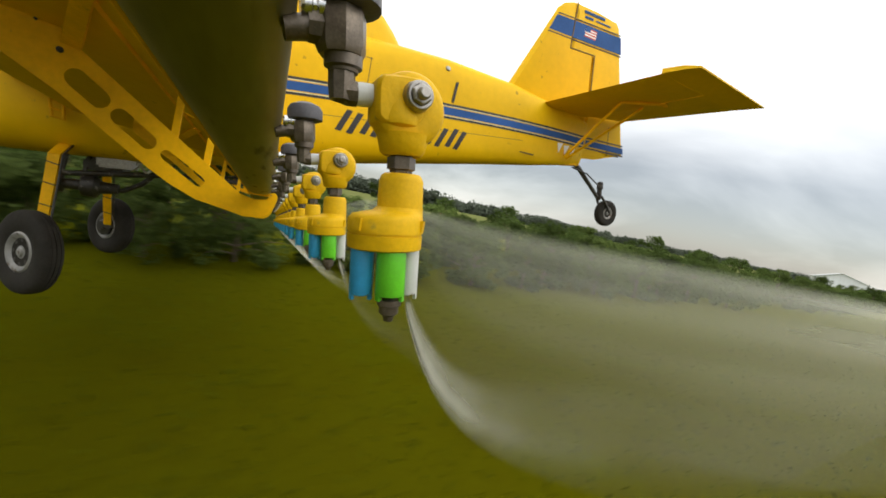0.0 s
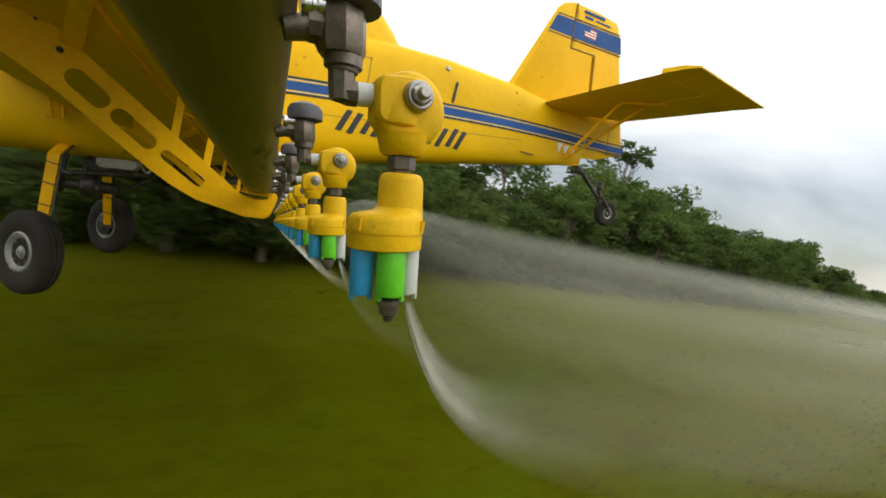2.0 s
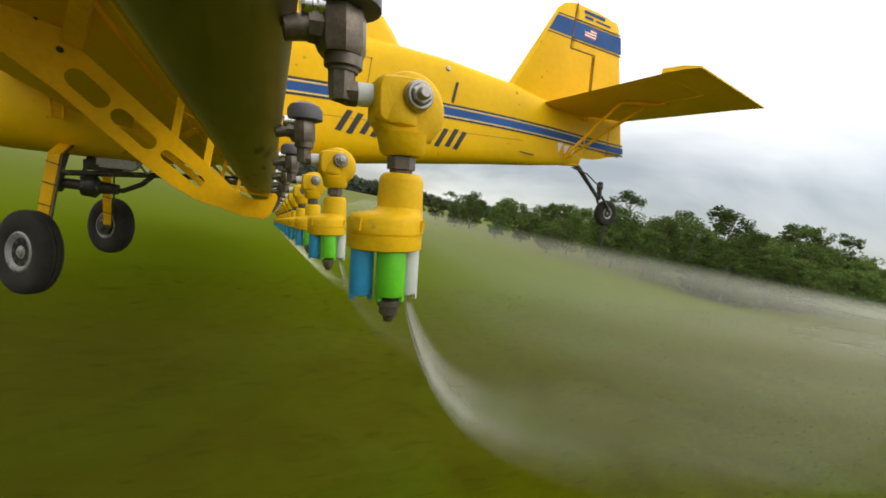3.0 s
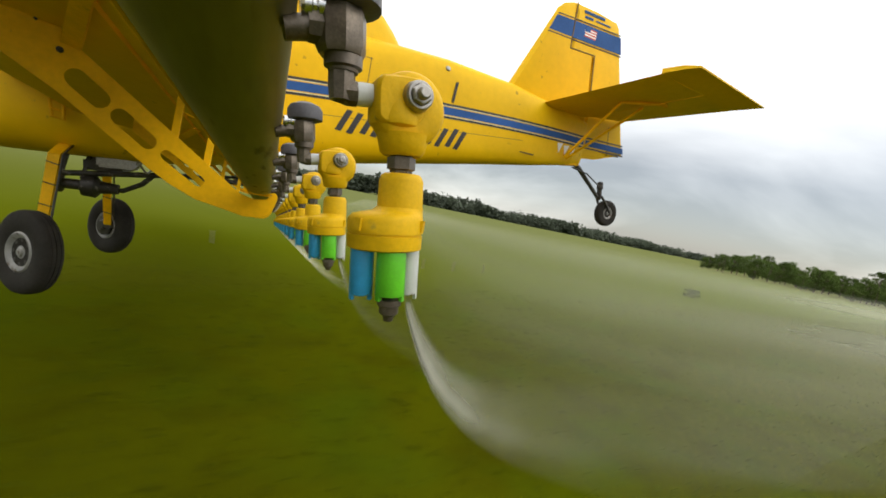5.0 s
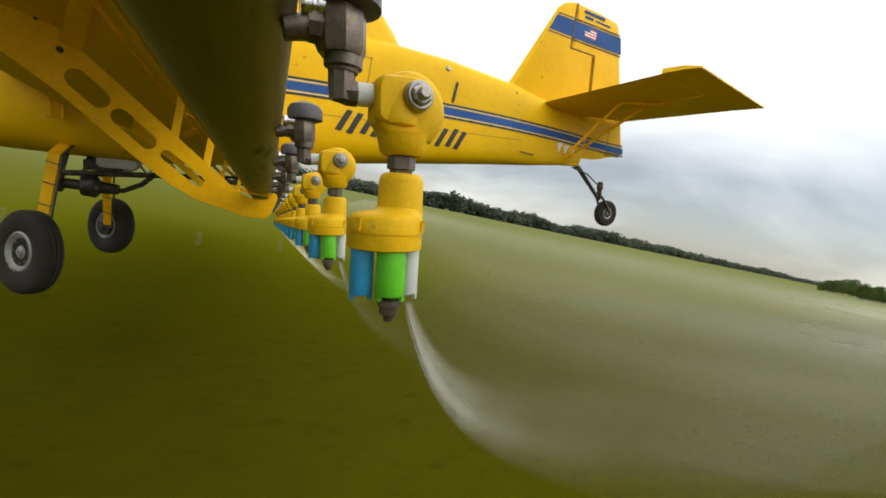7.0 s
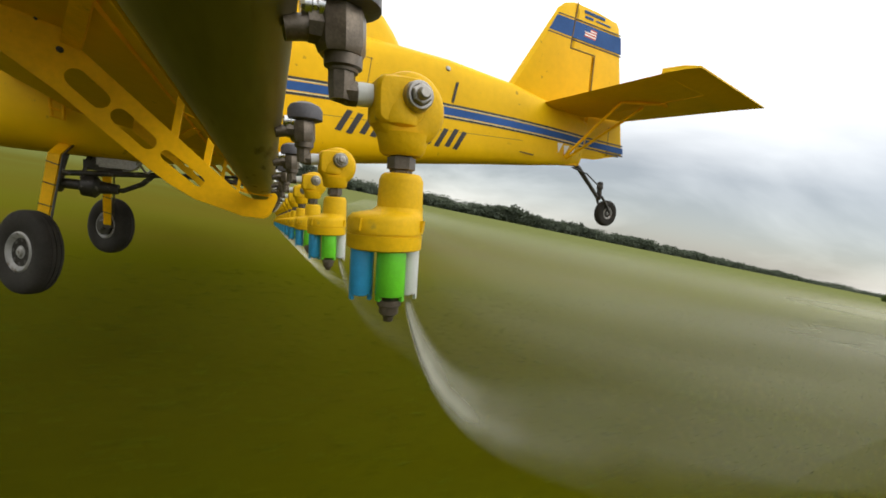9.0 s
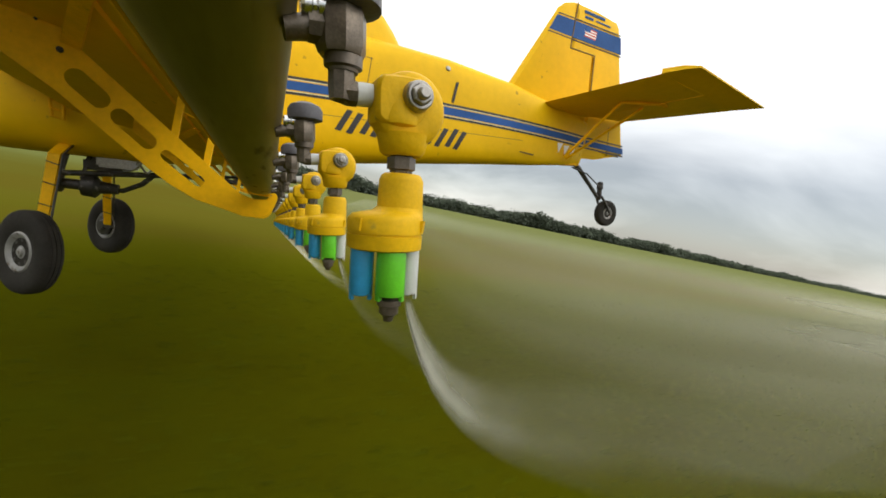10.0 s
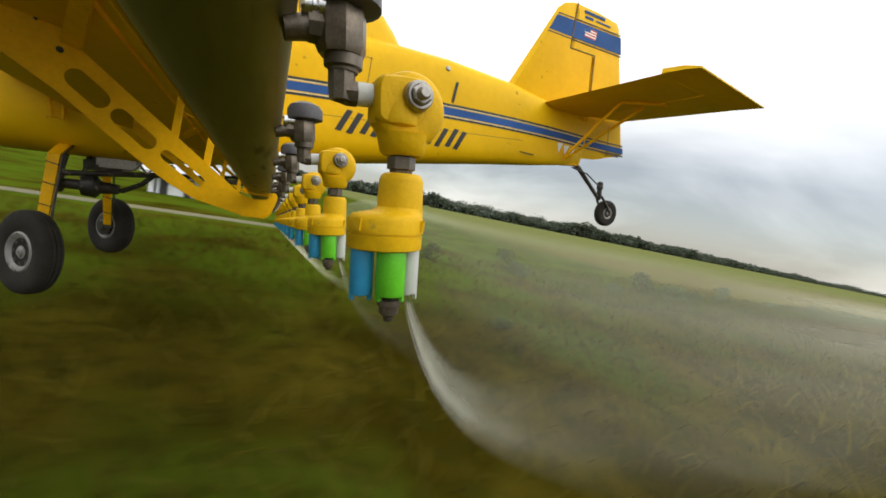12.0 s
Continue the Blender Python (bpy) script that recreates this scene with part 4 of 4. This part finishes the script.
def pump_gear():
    """Spray pump and plumbing slung under the belly."""
    apart("cross_pipe", mesh_of(tube, ((-1.68, CL - 0.15, -0.19), (-0.67, CL - 0.15, -0.005), (0.2, CL - 0.15, 0.06)), 0.028, 12), IRON, "dark plumbing pipe under the belly")
    apart("lower_pipe", mesh_of(tube, ((-1.52, CL - 0.1, -0.28), (-1.20, CL - 0.1, -0.27), (-1.05, CL - 0.1, -0.17), (-0.92, CL - 0.1, 0.0)), 0.025, 12), IRON)
    bm = bmesh.new()
    spin(bm, (-1.75, CL - 0.12, -0.29), (1, 0, 0.05), ((0, 0.05), (0.03, 0.085), (0.08, 0.09), (0.09, 0.05), (0.22, 0.05), (0.24, 0.10), (0.34, 0.11), (0.38, 0.06), (0.52, 0.05)), 16)
    pump = apart("spray_pump", bm, IRON, "oily dark spray pump under the belly")
    for k in range(4):
        part("fan_blade", mesh_of(box, (-1.74, CL - 0.12 + 0.12 * math.sin(k * 1.571 + 0.4), -0.29 + 0.12 * math.cos(k * 1.571 + 0.4)), (0.012, 0.05, 0.16), (-math.degrees(k * 1.571 + 0.4), 0, 12)), IRON, pump)
    apart("gate_box", mesh_of(box, (-1.36, CL, -0.04), (0.34, 0.34, 0.13), (0, -6, 0), 0.03), IRON, "greasy hopper gate box")
    apart("hose", mesh_of(tube, ((-1.7, CL - 0.2, 0.0), (-1.72, CL - 0.22, -0.15), (-1.66, CL - 0.2, -0.27)), 0.028, 10), BLACK)
    for x0, z0, x1, z1 in ((-0.60, 0.06, -0.1, 0.10), (-0.55, -0.02, -0.2, 0.12), (-0.35, 0.0, -0.05, 0.14)):
        apart("push_rod", mesh_of(tube, ((x0, CL + 0.3, z0), (x1, CL + 0.3, z1)), 0.015, 8), IRON)
    for x in (-1.66, -1.50):
        apart("pump_bracket", mesh_of(box, (x, CL - 0.15, -0.09), (0.03, 0.03, 0.26), (0, 8, 0), 0.004), IRON)
    for x0, x1 in ((-1.12, -1.0), (-0.99, -0.88), (-1.0, -1.12)):
        apart("stay_rod", mesh_of(tube, ((x0, CL - 0.25, -0.05), (x1, CL - 0.25, 0.10)), 0.012, 6), STEEL)
    apart("hopper_throat", mesh_of(box, (-1.25, CL - 0.16, 0.01), (0.34, 0.1, 0.13), (0, -6, 0), 0.02), STEEL, "dull metal hopper throat")
    apart("valve_block", mesh_of(box, (-0.86, CL - 0.15, 0.03), (0.16, 0.12, 0.10), (0, -8, 0), 0.02), IRON)


def spray():
    """Water thrown back from the nozzles: slim hollow plumes near the tips and one long veil behind the boom."""
    mist = tagged(new("spray_mist"), "fine white water spray trailing behind the nozzles", "spray")

    def shell(name, mat, base, length, low, high, spread, steps=42):
        """low(x), high(x): its under and upper edge behind the nozzle; spread(x): half its breadth."""
        verts, faces, uvs = [], [], []
        n = 13
        for i in range(steps + 1):
            u = i / steps
            x = length * u ** 1.6
            for side in (-1, 1):
                for j in range(n):
                    v = j / (n - 1)
                    z = low(x) + (high(x) - low(x)) * v
                    y = side * spread(x) * math.sin(math.pi * v) ** 0.7
                    p = base + Vector((x, y, z))
                    verts.append(tuple(p))
                    uvs.append((u, v))
        row = 2 * n
        for i in range(steps):
            for side in (0, 1):
                for j in range(n - 1):
                    a = i * row + side * n + j
                    faces.append((a, a + 1, a + row + 1, a + row) if side else (a, a + row, a + row + 1, a + 1))
        me = bpy.data.meshes.new(name)
        me.from_pydata(verts, [], faces)
        me.shade_smooth()
        layer = me.uv_layers.new(name="flow")
        for lp in me.loops:
            layer.data[lp.index].uv = uvs[lp.vertex_index]
        me.materials.append(mat)
        ob = new(name, me)
        ob.parent = mist
        ob.matrix_basis = MOUNT
        ob.visible_shadow = False
        return ob

    fall = lambda x: -0.098 * (1 - math.exp(-x / 0.045)) - 0.27 * x / (1 + 0.25 * x)
    for k in range(2):
        base = Vector((0.110, 0.272, -0.056)) + BOOM_DIR * (0.305 * k)
        shell("spray_plume", PLUME, base, 1.6 if k < 1 else 0.20, lambda x: fall(x) - 0.007 - 0.13 * x, lambda x: fall(x) + 0.009 + 0.42 * x, lambda x: 0.0006 + 0.002 * x)
    # the inner nozzles' jets run together into one curtain along the boom
    verts, faces, uvs = [], [], []
    cols, n = 40, 9
    for i in range(cols + 1):
        y = 2.6 + (14 - 2.6) * i / cols
        base = Vector((0.110, 0.272, -0.056)) + BOOM_DIR * (0.305 * y)
        for j in range(n):
            v = j / (n - 1)
            x = 0.24 * v ** 1.5 * (1 + 0.12 * math.sin(y * 2 * math.pi))
            verts.append(tuple(base + Vector((x, 0, fall(x) * 1.05))))
            uvs.append((i / cols, v))
    for i in range(cols):
        for j in range(n - 1):
            a = i * n + j
            faces.append((a, a + 1, a + n + 1, a + n))
    me = bpy.data.meshes.new("spray_curtain")
    me.from_pydata(verts, [], faces)
    me.shade_smooth()
    layer = me.uv_layers.new(name="flow")
    for lp in me.loops:
        layer.data[lp.index].uv = uvs[lp.vertex_index]
    me.materials.append(CURTAIN)
    ob = new("spray_curtain", me)
    ob.parent, ob.matrix_basis, ob.visible_shadow = mist, MOUNT, False
    shell("spray_veil", NEAR_VEIL, Vector((0.125, 0.42, -0.068)), 6.0, lambda x: fall(x) - 0.008 - 0.06 * x, lambda x: 0.01 + 0.05 * x, lambda x: 0.03 + 0.006 * x)

    def veil_low(x):
        """Under edge of the joined spray: from the tips down behind the outermost jet."""
        d = x - 0.487
        return -0.39 * x if d < 0 else -0.19 + 5.9 * fall(d / 5.9)
    shell("spray_veil", VEIL, Vector((0.16, 1.6, -0.14)), 13.0, veil_low, lambda x: min(0.02 + 0.8 * x, 0.19) + 0.004 * x, lambda x: 0.04 + 0.05 * x, 60)
    return mist


fuselage()
tail()
landing_gear()
wing_half(False)
wing_half(True)
boom_and_hangers(False)
boom_and_hangers(True)
pump_gear()
first = nozzle_set()
first.matrix_basis = MOUNT @ Matrix.Translation((0, 0.27, 0))
for k in range(1, 15):
    copy_thing(first, MOUNT @ Matrix.Translation(Vector((0, 0.27, 0)) + BOOM_DIR * (0.305 * k)))
mist = spray()


# ---- the ground and what stands on it ----
def make_ground():
    bm = bmesh.new()
    xs = [-5000, -2500, -1200, -700, -520, -440, -360, -280, -200, -120, -40, 60, 250, 700, 1500, 3000, 5000]
    ys = [-5000, -1500, -300, -60, -20, 0, 10, 25, 60, 150, 400, 1000, 2200, 5000]
    grid = [[bm.verts.new((x, y, 0.0)) for y in ys] for x in xs]
    for a, b in zip(grid, grid[1:]):
        for j in range(len(ys) - 1):
            bm.faces.new((a[j], b[j], b[j + 1], a[j + 1]))
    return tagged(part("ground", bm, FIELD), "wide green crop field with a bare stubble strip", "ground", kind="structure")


def blades(name, n, area, height, width, mat, label, seed, dense=None):
    """Standing blades as slim bent cards, joined into one."""
    rng = np.random.default_rng(seed)
    x0, x1, y0, y1 = area
    x = rng.uniform(x0, x1, n)
    y = y0 + (y1 - y0) * rng.uniform(0, 1, n) ** 1.25
    if dense is not None:
        keep = dense(x, y, rng)
        x, y = x[keep], y[keep]
        n = len(x)
    a = rng.uniform(0, 2 * math.pi, n)
    h = height * rng.uniform(0.5, 1.2, n)
    w = width * rng.uniform(0.6, 1.3, n)
    lean = h * rng.uniform(0.6, 1.7, n)
    b = rng.uniform(0, 2 * math.pi, n)
    v = np.empty((n, 5, 3))
    for i, (s, f, g) in enumerate(((-1, 0, 0), (1, 0, 0), (0.8, 0.55, 0.3), (-0.8, 0.55, 0.3), (0, 1, 1))):
        v[:, i, 0] = x + np.cos(a) * w * s + np.cos(b) * lean * g
        v[:, i, 1] = y + np.sin(a) * w * s + np.sin(b) * lean * g
        v[:, i, 2] = h * f
    me = bpy.data.meshes.new(name)
    me.vertices.add(n * 5)
    me.vertices.foreach_set("co", v.reshape(-1))
    k = np.arange(n)[:, None] * 5
    loops = np.concatenate((k + np.array([[0, 1, 2, 3]]), k + np.array([[3, 2, 4]])), axis=1).reshape(-1)
    me.loops.add(n * 7)
    me.loops.foreach_set("vertex_index", loops.astype(np.int32))
    starts = (np.arange(n)[:, None] * 7 + np.array([[0, 4]])).reshape(-1)
    me.polygons.add(n * 2)
    me.polygons.foreach_set("loop_start", starts.astype(np.int32))
    me.update(calc_edges=True)
    me.materials.append(mat)
    return tagged(new(name, me), label, "grass", kind="stuff")


def leaf_cloud(rng, centres, radii, per, size):
    """Leaf cards strewn over many small clumps: vertices and faces."""
    n = len(centres) * per
    c = np.repeat(np.array(centres), per, axis=0)
    r = np.repeat(np.array(radii), per)
    d = rng.normal(size=(n, 3))
    d /= np.linalg.norm(d, axis=1)[:, None]
    p = c + d * (r * rng.uniform(0.35, 1.0, n) ** 0.6)[:, None] * np.array([1, 1, 0.75])
    u = rng.normal(size=(n, 3))
    u[:, 2] *= 0.6
    u /= np.linalg.norm(u, axis=1)[:, None]
    t = np.cross(u, d + rng.normal(size=(n, 3)) * 0.5)
    t /= np.linalg.norm(t, axis=1)[:, None] + 1e-9
    s = (size * rng.uniform(0.6, 1.4, n))[:, None]
    v = np.stack((p - u * s, p + t * s * 0.45, p + u * s, p - t * s * 0.45), axis=1).reshape(-1, 3)
    f = np.arange(n * 4).reshape(-1, 4)
    return v, f


def tree_parts(rng, height, spread, trunk_r, clumps, leaf, low, flat_top=False):
    """Trunk with limbs as one bmesh, and the crown's leaves."""
    bm = bmesh.new()
    bend = rng.uniform(-0.06, 0.06, 2) * height
    path = [(bend[0] * f * f, bend[1] * f * f, height * 0.82 * f) for f in (0, 0.25, 0.5, 0.75, 1.0)]
    tube(bm, path, [trunk_r * k for k in (1.25, 0.95, 0.75, 0.5, 0.2)], 8)
    centres, radii = [], []
    for i in range(clumps):
        f = rng.uniform(low, 1.0)
        a = rng.uniform(0, 2 * math.pi)
        if flat_top:
            reach = spread * rng.uniform(0.15, 1.0)
            z = height * (0.93 + 0.07 * rng.uniform(-1, 0.9)) - 0.12 * reach
        else:
            g = (f - low) / (1 - low)
            reach = spread * (math.sin(math.pi * min(0.12 + 0.80 * g, 1.0)) ** 0.7) * rng.uniform(0.35, 1.05)
            z = height * f * 0.95
        c = Vector((bend[0] * f * f + reach * math.cos(a), bend[1] * f * f + reach * math.sin(a), z))
        centres.append(tuple(c))
        radii.append(spread * rng.uniform(0.16, 0.34))
        if i % 4 == 0:
            root = Vector((bend[0] * f * f * 0.6, bend[1] * f * f * 0.6, min(z * 0.72, height * 0.8)))
            tube(bm, (root, root.lerp(c, 0.5) + Vector((0, 0, 0.05 * height)), c), (trunk_r * 0.4, trunk_r * 0.25, trunk_r * 0.08), 5)
    return bm, centres, radii


def make_tree(name, label, seed, height, spread, trunk_r, clumps, per, leaf, low, mat, flat_top=False, group="trees at the field's edge"):
    rng = np.random.default_rng(seed)
    bm, centres, radii = tree_parts(rng, height, spread, trunk_r, clumps, leaf, low, flat_top)
    root = tagged(new(name), label, "tree" if name == "tree" else "bush", group)
    part("trunk", bm, BARK, root)
    v, f = leaf_cloud(rng, centres, radii, per, leaf)
    soup("crown", v.tolist(), f.tolist(), mat, root)
    return root


def plant_edge():
    """Woodland along the field: scrub in the first stretch, then taller trees, ending at a corner."""
    rng = np.random.default_rng(11)
    kinds = [make_tree("tree", "dense dark green broadleaf tree at the field edge", 20 + i, h, s, 0.10, 70, 60, 0.11, 0.16, m)
             for i, (h, s, m) in enumerate(((4.6, 1.7, LEAF), (5.4, 2.0, LEAF), (4.0, 1.8, LEAF_LIGHT), (6.0, 1.9, LEAF), (5.0, 2.2, LEAF)))]
    tall = [make_tree("tree", "tall slender tree with a flat open crown above the woodland", 40 + i, h, 1.5, 0.09, 26, 50, 0.11, 0.8, LEAF, True)
            for i, h in enumerate((8.2, 7.2))]
    scrub = [make_tree("bush", "low dark green scrub bush at the field edge", 60 + i, h, s, 0.05, 36, 55, 0.085, 0.08, m, group="scrub along the field")
             for i, (h, s, m) in enumerate(((1.9, 1.1, LEAF_LIGHT), (2.3, 1.2, LEAF), (1.6, 1.3, LEAF_LIGHT)))]
    used = set()

    def put(pool, x, y, k=1.0):
        src = pool[int(rng.integers(len(pool)))]
        m = pose(x, y, -0.05, 0, 0, rng.uniform(0, 360)) @ Matrix.Diagonal((k, k, k * rng.uniform(0.92, 1.08), 1))
        if src not in used:
            used.add(src)
            src.matrix_basis = m
            return
        o = copy_thing(src, pose(0, 0, 0))
        o.matrix_basis = m

    # front row and depth of the wood
    for row, (y, step, big) in enumerate(((10.0, 1.9, 0.70), (12.0, 2.4, 0.86), (15.0, 2.8, 0.98), (19.0, 3.4, 1.08), (24.0, 3.4, 1.0), (31.0, 3.4, 0.95), (40.0, 4.0, 1.0), (50.0, 4.0, 1.02))):
        x = -93.5 + (y - 10.0) * 0.03
        end = -32.0 + row * 3.0 - (18 if row > 5 else 0)
        while x < end:
            taper = min(1.0, 0.72 + (end - x) / 34.0, 0.62 + max(x + 94.0, 0) / 40.0)
            put(kinds, x + rng.uniform(-0.6, 0.6), y + rng.uniform(-0.6, 0.6), big * taper * rng.uniform(0.78, 1.18))
            x += step * rng.uniform(0.8, 1.2)
    put(tall[:1], -57.4, 15.3, 1.0)
    put(tall[1:], -72.5, 14.4, 0.88)
    for x, y, k in ((-89.0, 47.0, 0.60), (-75.0, 20.0, 0.9), (-47.0, 20.0, 0.8), (-86.0, 22.0, 0.9)):
        put(tall, x, y, k)
    # tufty bushes in the rough strip at the run's end, and a lone bush in the crop
    for x, y, k in ((-174.2, 10.3, 0.30), (-425.2, 8.3, 0.30), (-424.1, 8.6, 0.26), (-428.0, 8.9, 0.22), (-431.5, 8.4, 0.20), (-436.0, 8.8, 0.26), (-441.5, 9.0, 0.30), (-446.2, 9.4, 0.40),
                    (-449.5, 9.2, 0.32), (-451.4, 9.0, 0.46), (-452.6, 9.6, 0.40), (-454.6, 9.3, 0.30), (-458.0, 11.0, 0.36), (-461.0, 12.4, 0.30), (-455.6, 14.8, 0.40), (-463.2, 5.4, 0.16)):
        put(scrub, x, y, k)
    for row, (y, step, k) in enumerate(((8.7, 1.25, 0.9), (9.9, 1.4, 1.0), (11.5, 1.8, 1.05), (16.0, 2.2, 1.0), (23.0, 2.8, 1.05), (33.0, 3.6, 1.1))):
        x = -93.0 if row < 3 else -40.0
        while x < min(20.0 + row * 25, 98.0):
            put(scrub, x + rng.uniform(-0.4, 0.4), y + (1.5 if x < -36 else 0.0) + rng.uniform(-0.5, 0.5), k * rng.uniform(0.75, 1.15) * ((0.86 if row < 3 else 1.12) if x > -36 else 0.85))
            x += step * rng.uniform(0.8, 1.3) * (1.0 if x < 0 else 1.6)


def far_woods():
    """The distant woodland belts on the horizon, as one mass of leaf clumps."""
    rng = np.random.default_rng(5)
    centres, radii = [], []

    def belt(x0, x1, y0, y1, count, h, r):
        for _ in range(count):
            f = rng.uniform()
            x = x0 + (x1 - x0) * f
            y = y0 + (y1 - y0) * f + rng.uniform(0, 25)
            top = h * (0.7 + 0.7 * noise.noise(Vector((x * 0.02, y * 0.01, 0))) + rng.uniform(-0.1, 0.25))
            centres.append((x, y, max(rng.uniform(0.1, 1.0) * top, 0.8)))
            radii.append(r * rng.uniform(0.7, 1.3))
    belt(-900, -120, 330, 330, 2700, 9.5, 3.4)
    belt(-120, 200, 330, 330, 1500, 13.5, 3.8)
    belt(200, 1600, 330, 520, 3000, 11.5, 4.5)
    belt(1600, 4300, 520, 620, 1800, 16.0, 9.0)
    belt(-200, 900, 690, 760, 2600, 21.0, 8.0)
    belt(165, 520, 36, 90, 600, 2.5, 1.6)
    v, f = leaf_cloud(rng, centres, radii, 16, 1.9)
    ob = soup("far_woods", v.tolist(), f.tolist(), HAZY_LEAF)
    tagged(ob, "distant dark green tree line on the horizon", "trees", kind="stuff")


def barn(x, y, turn, length, depth, eaves, ridge, label):
    root = tagged(new("farm_building"), label, "building")
    root.matrix_basis = pose(x, y, 0, 0, 0, turn)
    L, D = length / 2, depth / 2
    for s in (-1, 1):
        part("wall", mesh_of(box, (0, s * (D - 0.1), eaves / 2), (length - 0.4, 0.2, eaves)), TIN, root)
        bm = bmesh.new()
        prism(bm, ((-D, 0), (D, 0), (D, eaves), (0, ridge), (-D, eaves)), 0, s * L - 0.1, s * L + 0.1)
        part("gable_wall", bm, TIN, root)
        bm = bmesh.new()
        e = 0.5
        ring_loft(bm, [[(xx, s * (D + e), eaves - e * (ridge - eaves) / D), (xx, 0, ridge), (xx, 0, ridge + 0.12), (xx, s * (D + e), eaves - e * (ridge - eaves) / D + 0.12)] for xx in (-L - 0.4, L + 0.4)])
        part("roof", bm, ROOF_TIN, root)
    for k in (-0.5, 0.15):
        part("door", mesh_of(box, (k * length * 0.6, -D - 0.02, eaves * 0.4), (length * 0.13, 0.08, eaves * 0.8)), DARK_GAP, root)
    part("window", mesh_of(box, (length * 0.36, -D - 0.02, eaves * 0.6), (length * 0.1, 0.08, eaves * 0.25)), DARK_GAP, root)
    return root


def lane():
    bm = bmesh.new()
    prev = None
    for i in range(26):
        x = -566 + i * 4.04
        y = 15.4 + 0.5 * math.sin(x * 0.09)
        row = [bm.verts.new((x, y - 0.45, 0.008)), bm.verts.new((x, y + 0.45, 0.008))]
        if prev:
            bm.faces.new((prev[0], row[0], row[1], prev[1]))
        prev = row
    tagged(part("lane", bm, LANE), "pale gravel lane across the pasture", "road", kind="structure")


MUD = material("dark_wet_mud", (0.030, 0.025, 0.009), 0.7, vary=0.5, scale=2.0, bump=0.9, bump_scale=7, spec=0.0, spots=(0.060, 0.044, 0.016), spot_scale=3, spot_cut=0.55)
WATER = material("muddy_water", (0.026, 0.023, 0.014), 0.40, vary=0.5, scale=1.6, bump=1.0, bump_scale=8, spec=0.10, spots=(0.050, 0.040, 0.016), spot_scale=2.5, spot_cut=0.52)


def ditch_x(y):
    """Middle line of the ditch that closes the crop."""
    return -421.9 - 0.05 * y + 0.16 * math.sin(y * 1.1)


def ditch():
    """A shallow ditch: muddy uneven banks and a strip of standing water between them."""
    rng = np.random.default_rng(8)
    ys = [-14 + i * 0.5 for i in range(41)]
    for side in (-1, 1):
        rings = []
        for y in ys:
            x, w = ditch_x(y), 0.24 + 0.12 * noise.noise(Vector((y, side * 3.0, 0)))
            h = 0.09 + rng.uniform(0, 0.08)
            rings.append([(x + side * (w - 0.10), y, -0.02), (x + side * w, y, 0.02), (x + side * (w + 0.14), y, h), (x + side * (w + 0.30), y, h * 0.7), (x + side * (w + 0.55), y, -0.02)])
        bm = bmesh.new()
        ring_loft(bm, rings)
        tagged(part("ditch_bank", bm, MUD), "low dark mud bank of a ditch", "bank", kind="structure")
    bm = bmesh.new()
    prev = None
    for y in ys:
        x = ditch_x(y)
        row = [bm.verts.new((x - 0.30, y, 0.012)), bm.verts.new((x + 0.30, y, 0.012))]
        if prev:
            bm.faces.new((prev[0], prev[1], row[1], row[0]))
        prev = row
    tagged(part("ditch_water", bm, WATER), "dull muddy water standing in the ditch", "water", kind="structure")


def field_stakes():
    """Short pale stakes in a line through the crop."""
    rng = np.random.default_rng(17)
    root = tagged(new("field_stake"), "short weathered pale wooden stake in the crop", "stake", "stakes in the crop")
    bm = bmesh.new()
    box(bm, (0, 0, 0.13), (0.028, 0.028, 0.30), (0, 0, 0), 0.006)
    part("post", bm, STAKE, root)
    part("cap", mesh_of(box, (0, 0, 0.285), (0.034, 0.034, 0.02), (0, 0, 0), 0.004), STAKE, root)
    x, started = -187.0, False
    while x > -292.0:
        m = pose(x, 10.3 + rng.uniform(-0.25, 0.25), 0, rng.uniform(-5, 5), rng.uniform(-5, 5), rng.uniform(0, 90))
        if not started:
            root.matrix_basis, started = m, True
        else:
            copy_thing(root, m)
        x -= rng.uniform(1.1, 2.2)
        if -262.0 < x < -203.0:
            x = -262.0


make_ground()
ditch()
field_stakes()
lane()
plant_edge()
far_woods()
barn(136, 35, 20, 14, 9, 3.4, 5.0, "long pale metal farm building with a low gabled roof")
barn(-466, 74, 4, 16, 9, 3.0, 4.4, "white farm building beyond the gravel lane")
barn(-469.2, 23, 0, 2.4, 1.8, 1.1, 1.5, "small white shed beside the gravel lane")
barn(-150, 420, 0, 60, 20, 5, 7.5, "long white shed far across the fields")
blades("crop_grass", 240000, (-420.2, 14, -0.6, 8.0), 0.045, 0.009, BLADE, "short green crop blades covering the field", 1)
blades("stubble", 26000, (-449, -423.6, -0.6, 8.0), 0.07, 0.012, WEED, "brown dry stubble on bare soil", 2)
blades("ditch_weeds", 5000, (-423.0, -420.9, -0.6, 7.4), 0.13, 0.012, WEED, "brown weeds on the muddy ditch banks", 7)
blades("ditch_grass", 5000, (-421.2, -417.5, -0.6, 8.5), 0.16, 0.012, BLADE, "lush green grass beside the ditch", 9)
blades("strip_grass", 14000, (-458, -422.8, 7.2, 10.4), 0.26, 0.014, BLADE, "rough green grass strip beside the stubble", 6)
blades("rough_grass", 26000, (-500, -440, -0.6, 14.0), 0.24, 0.012, WEED, "rough pasture grass and weeds", 4)


def motions():
    walk(aircraft, ROWS)
    walk(mist, ROWS)


motions()
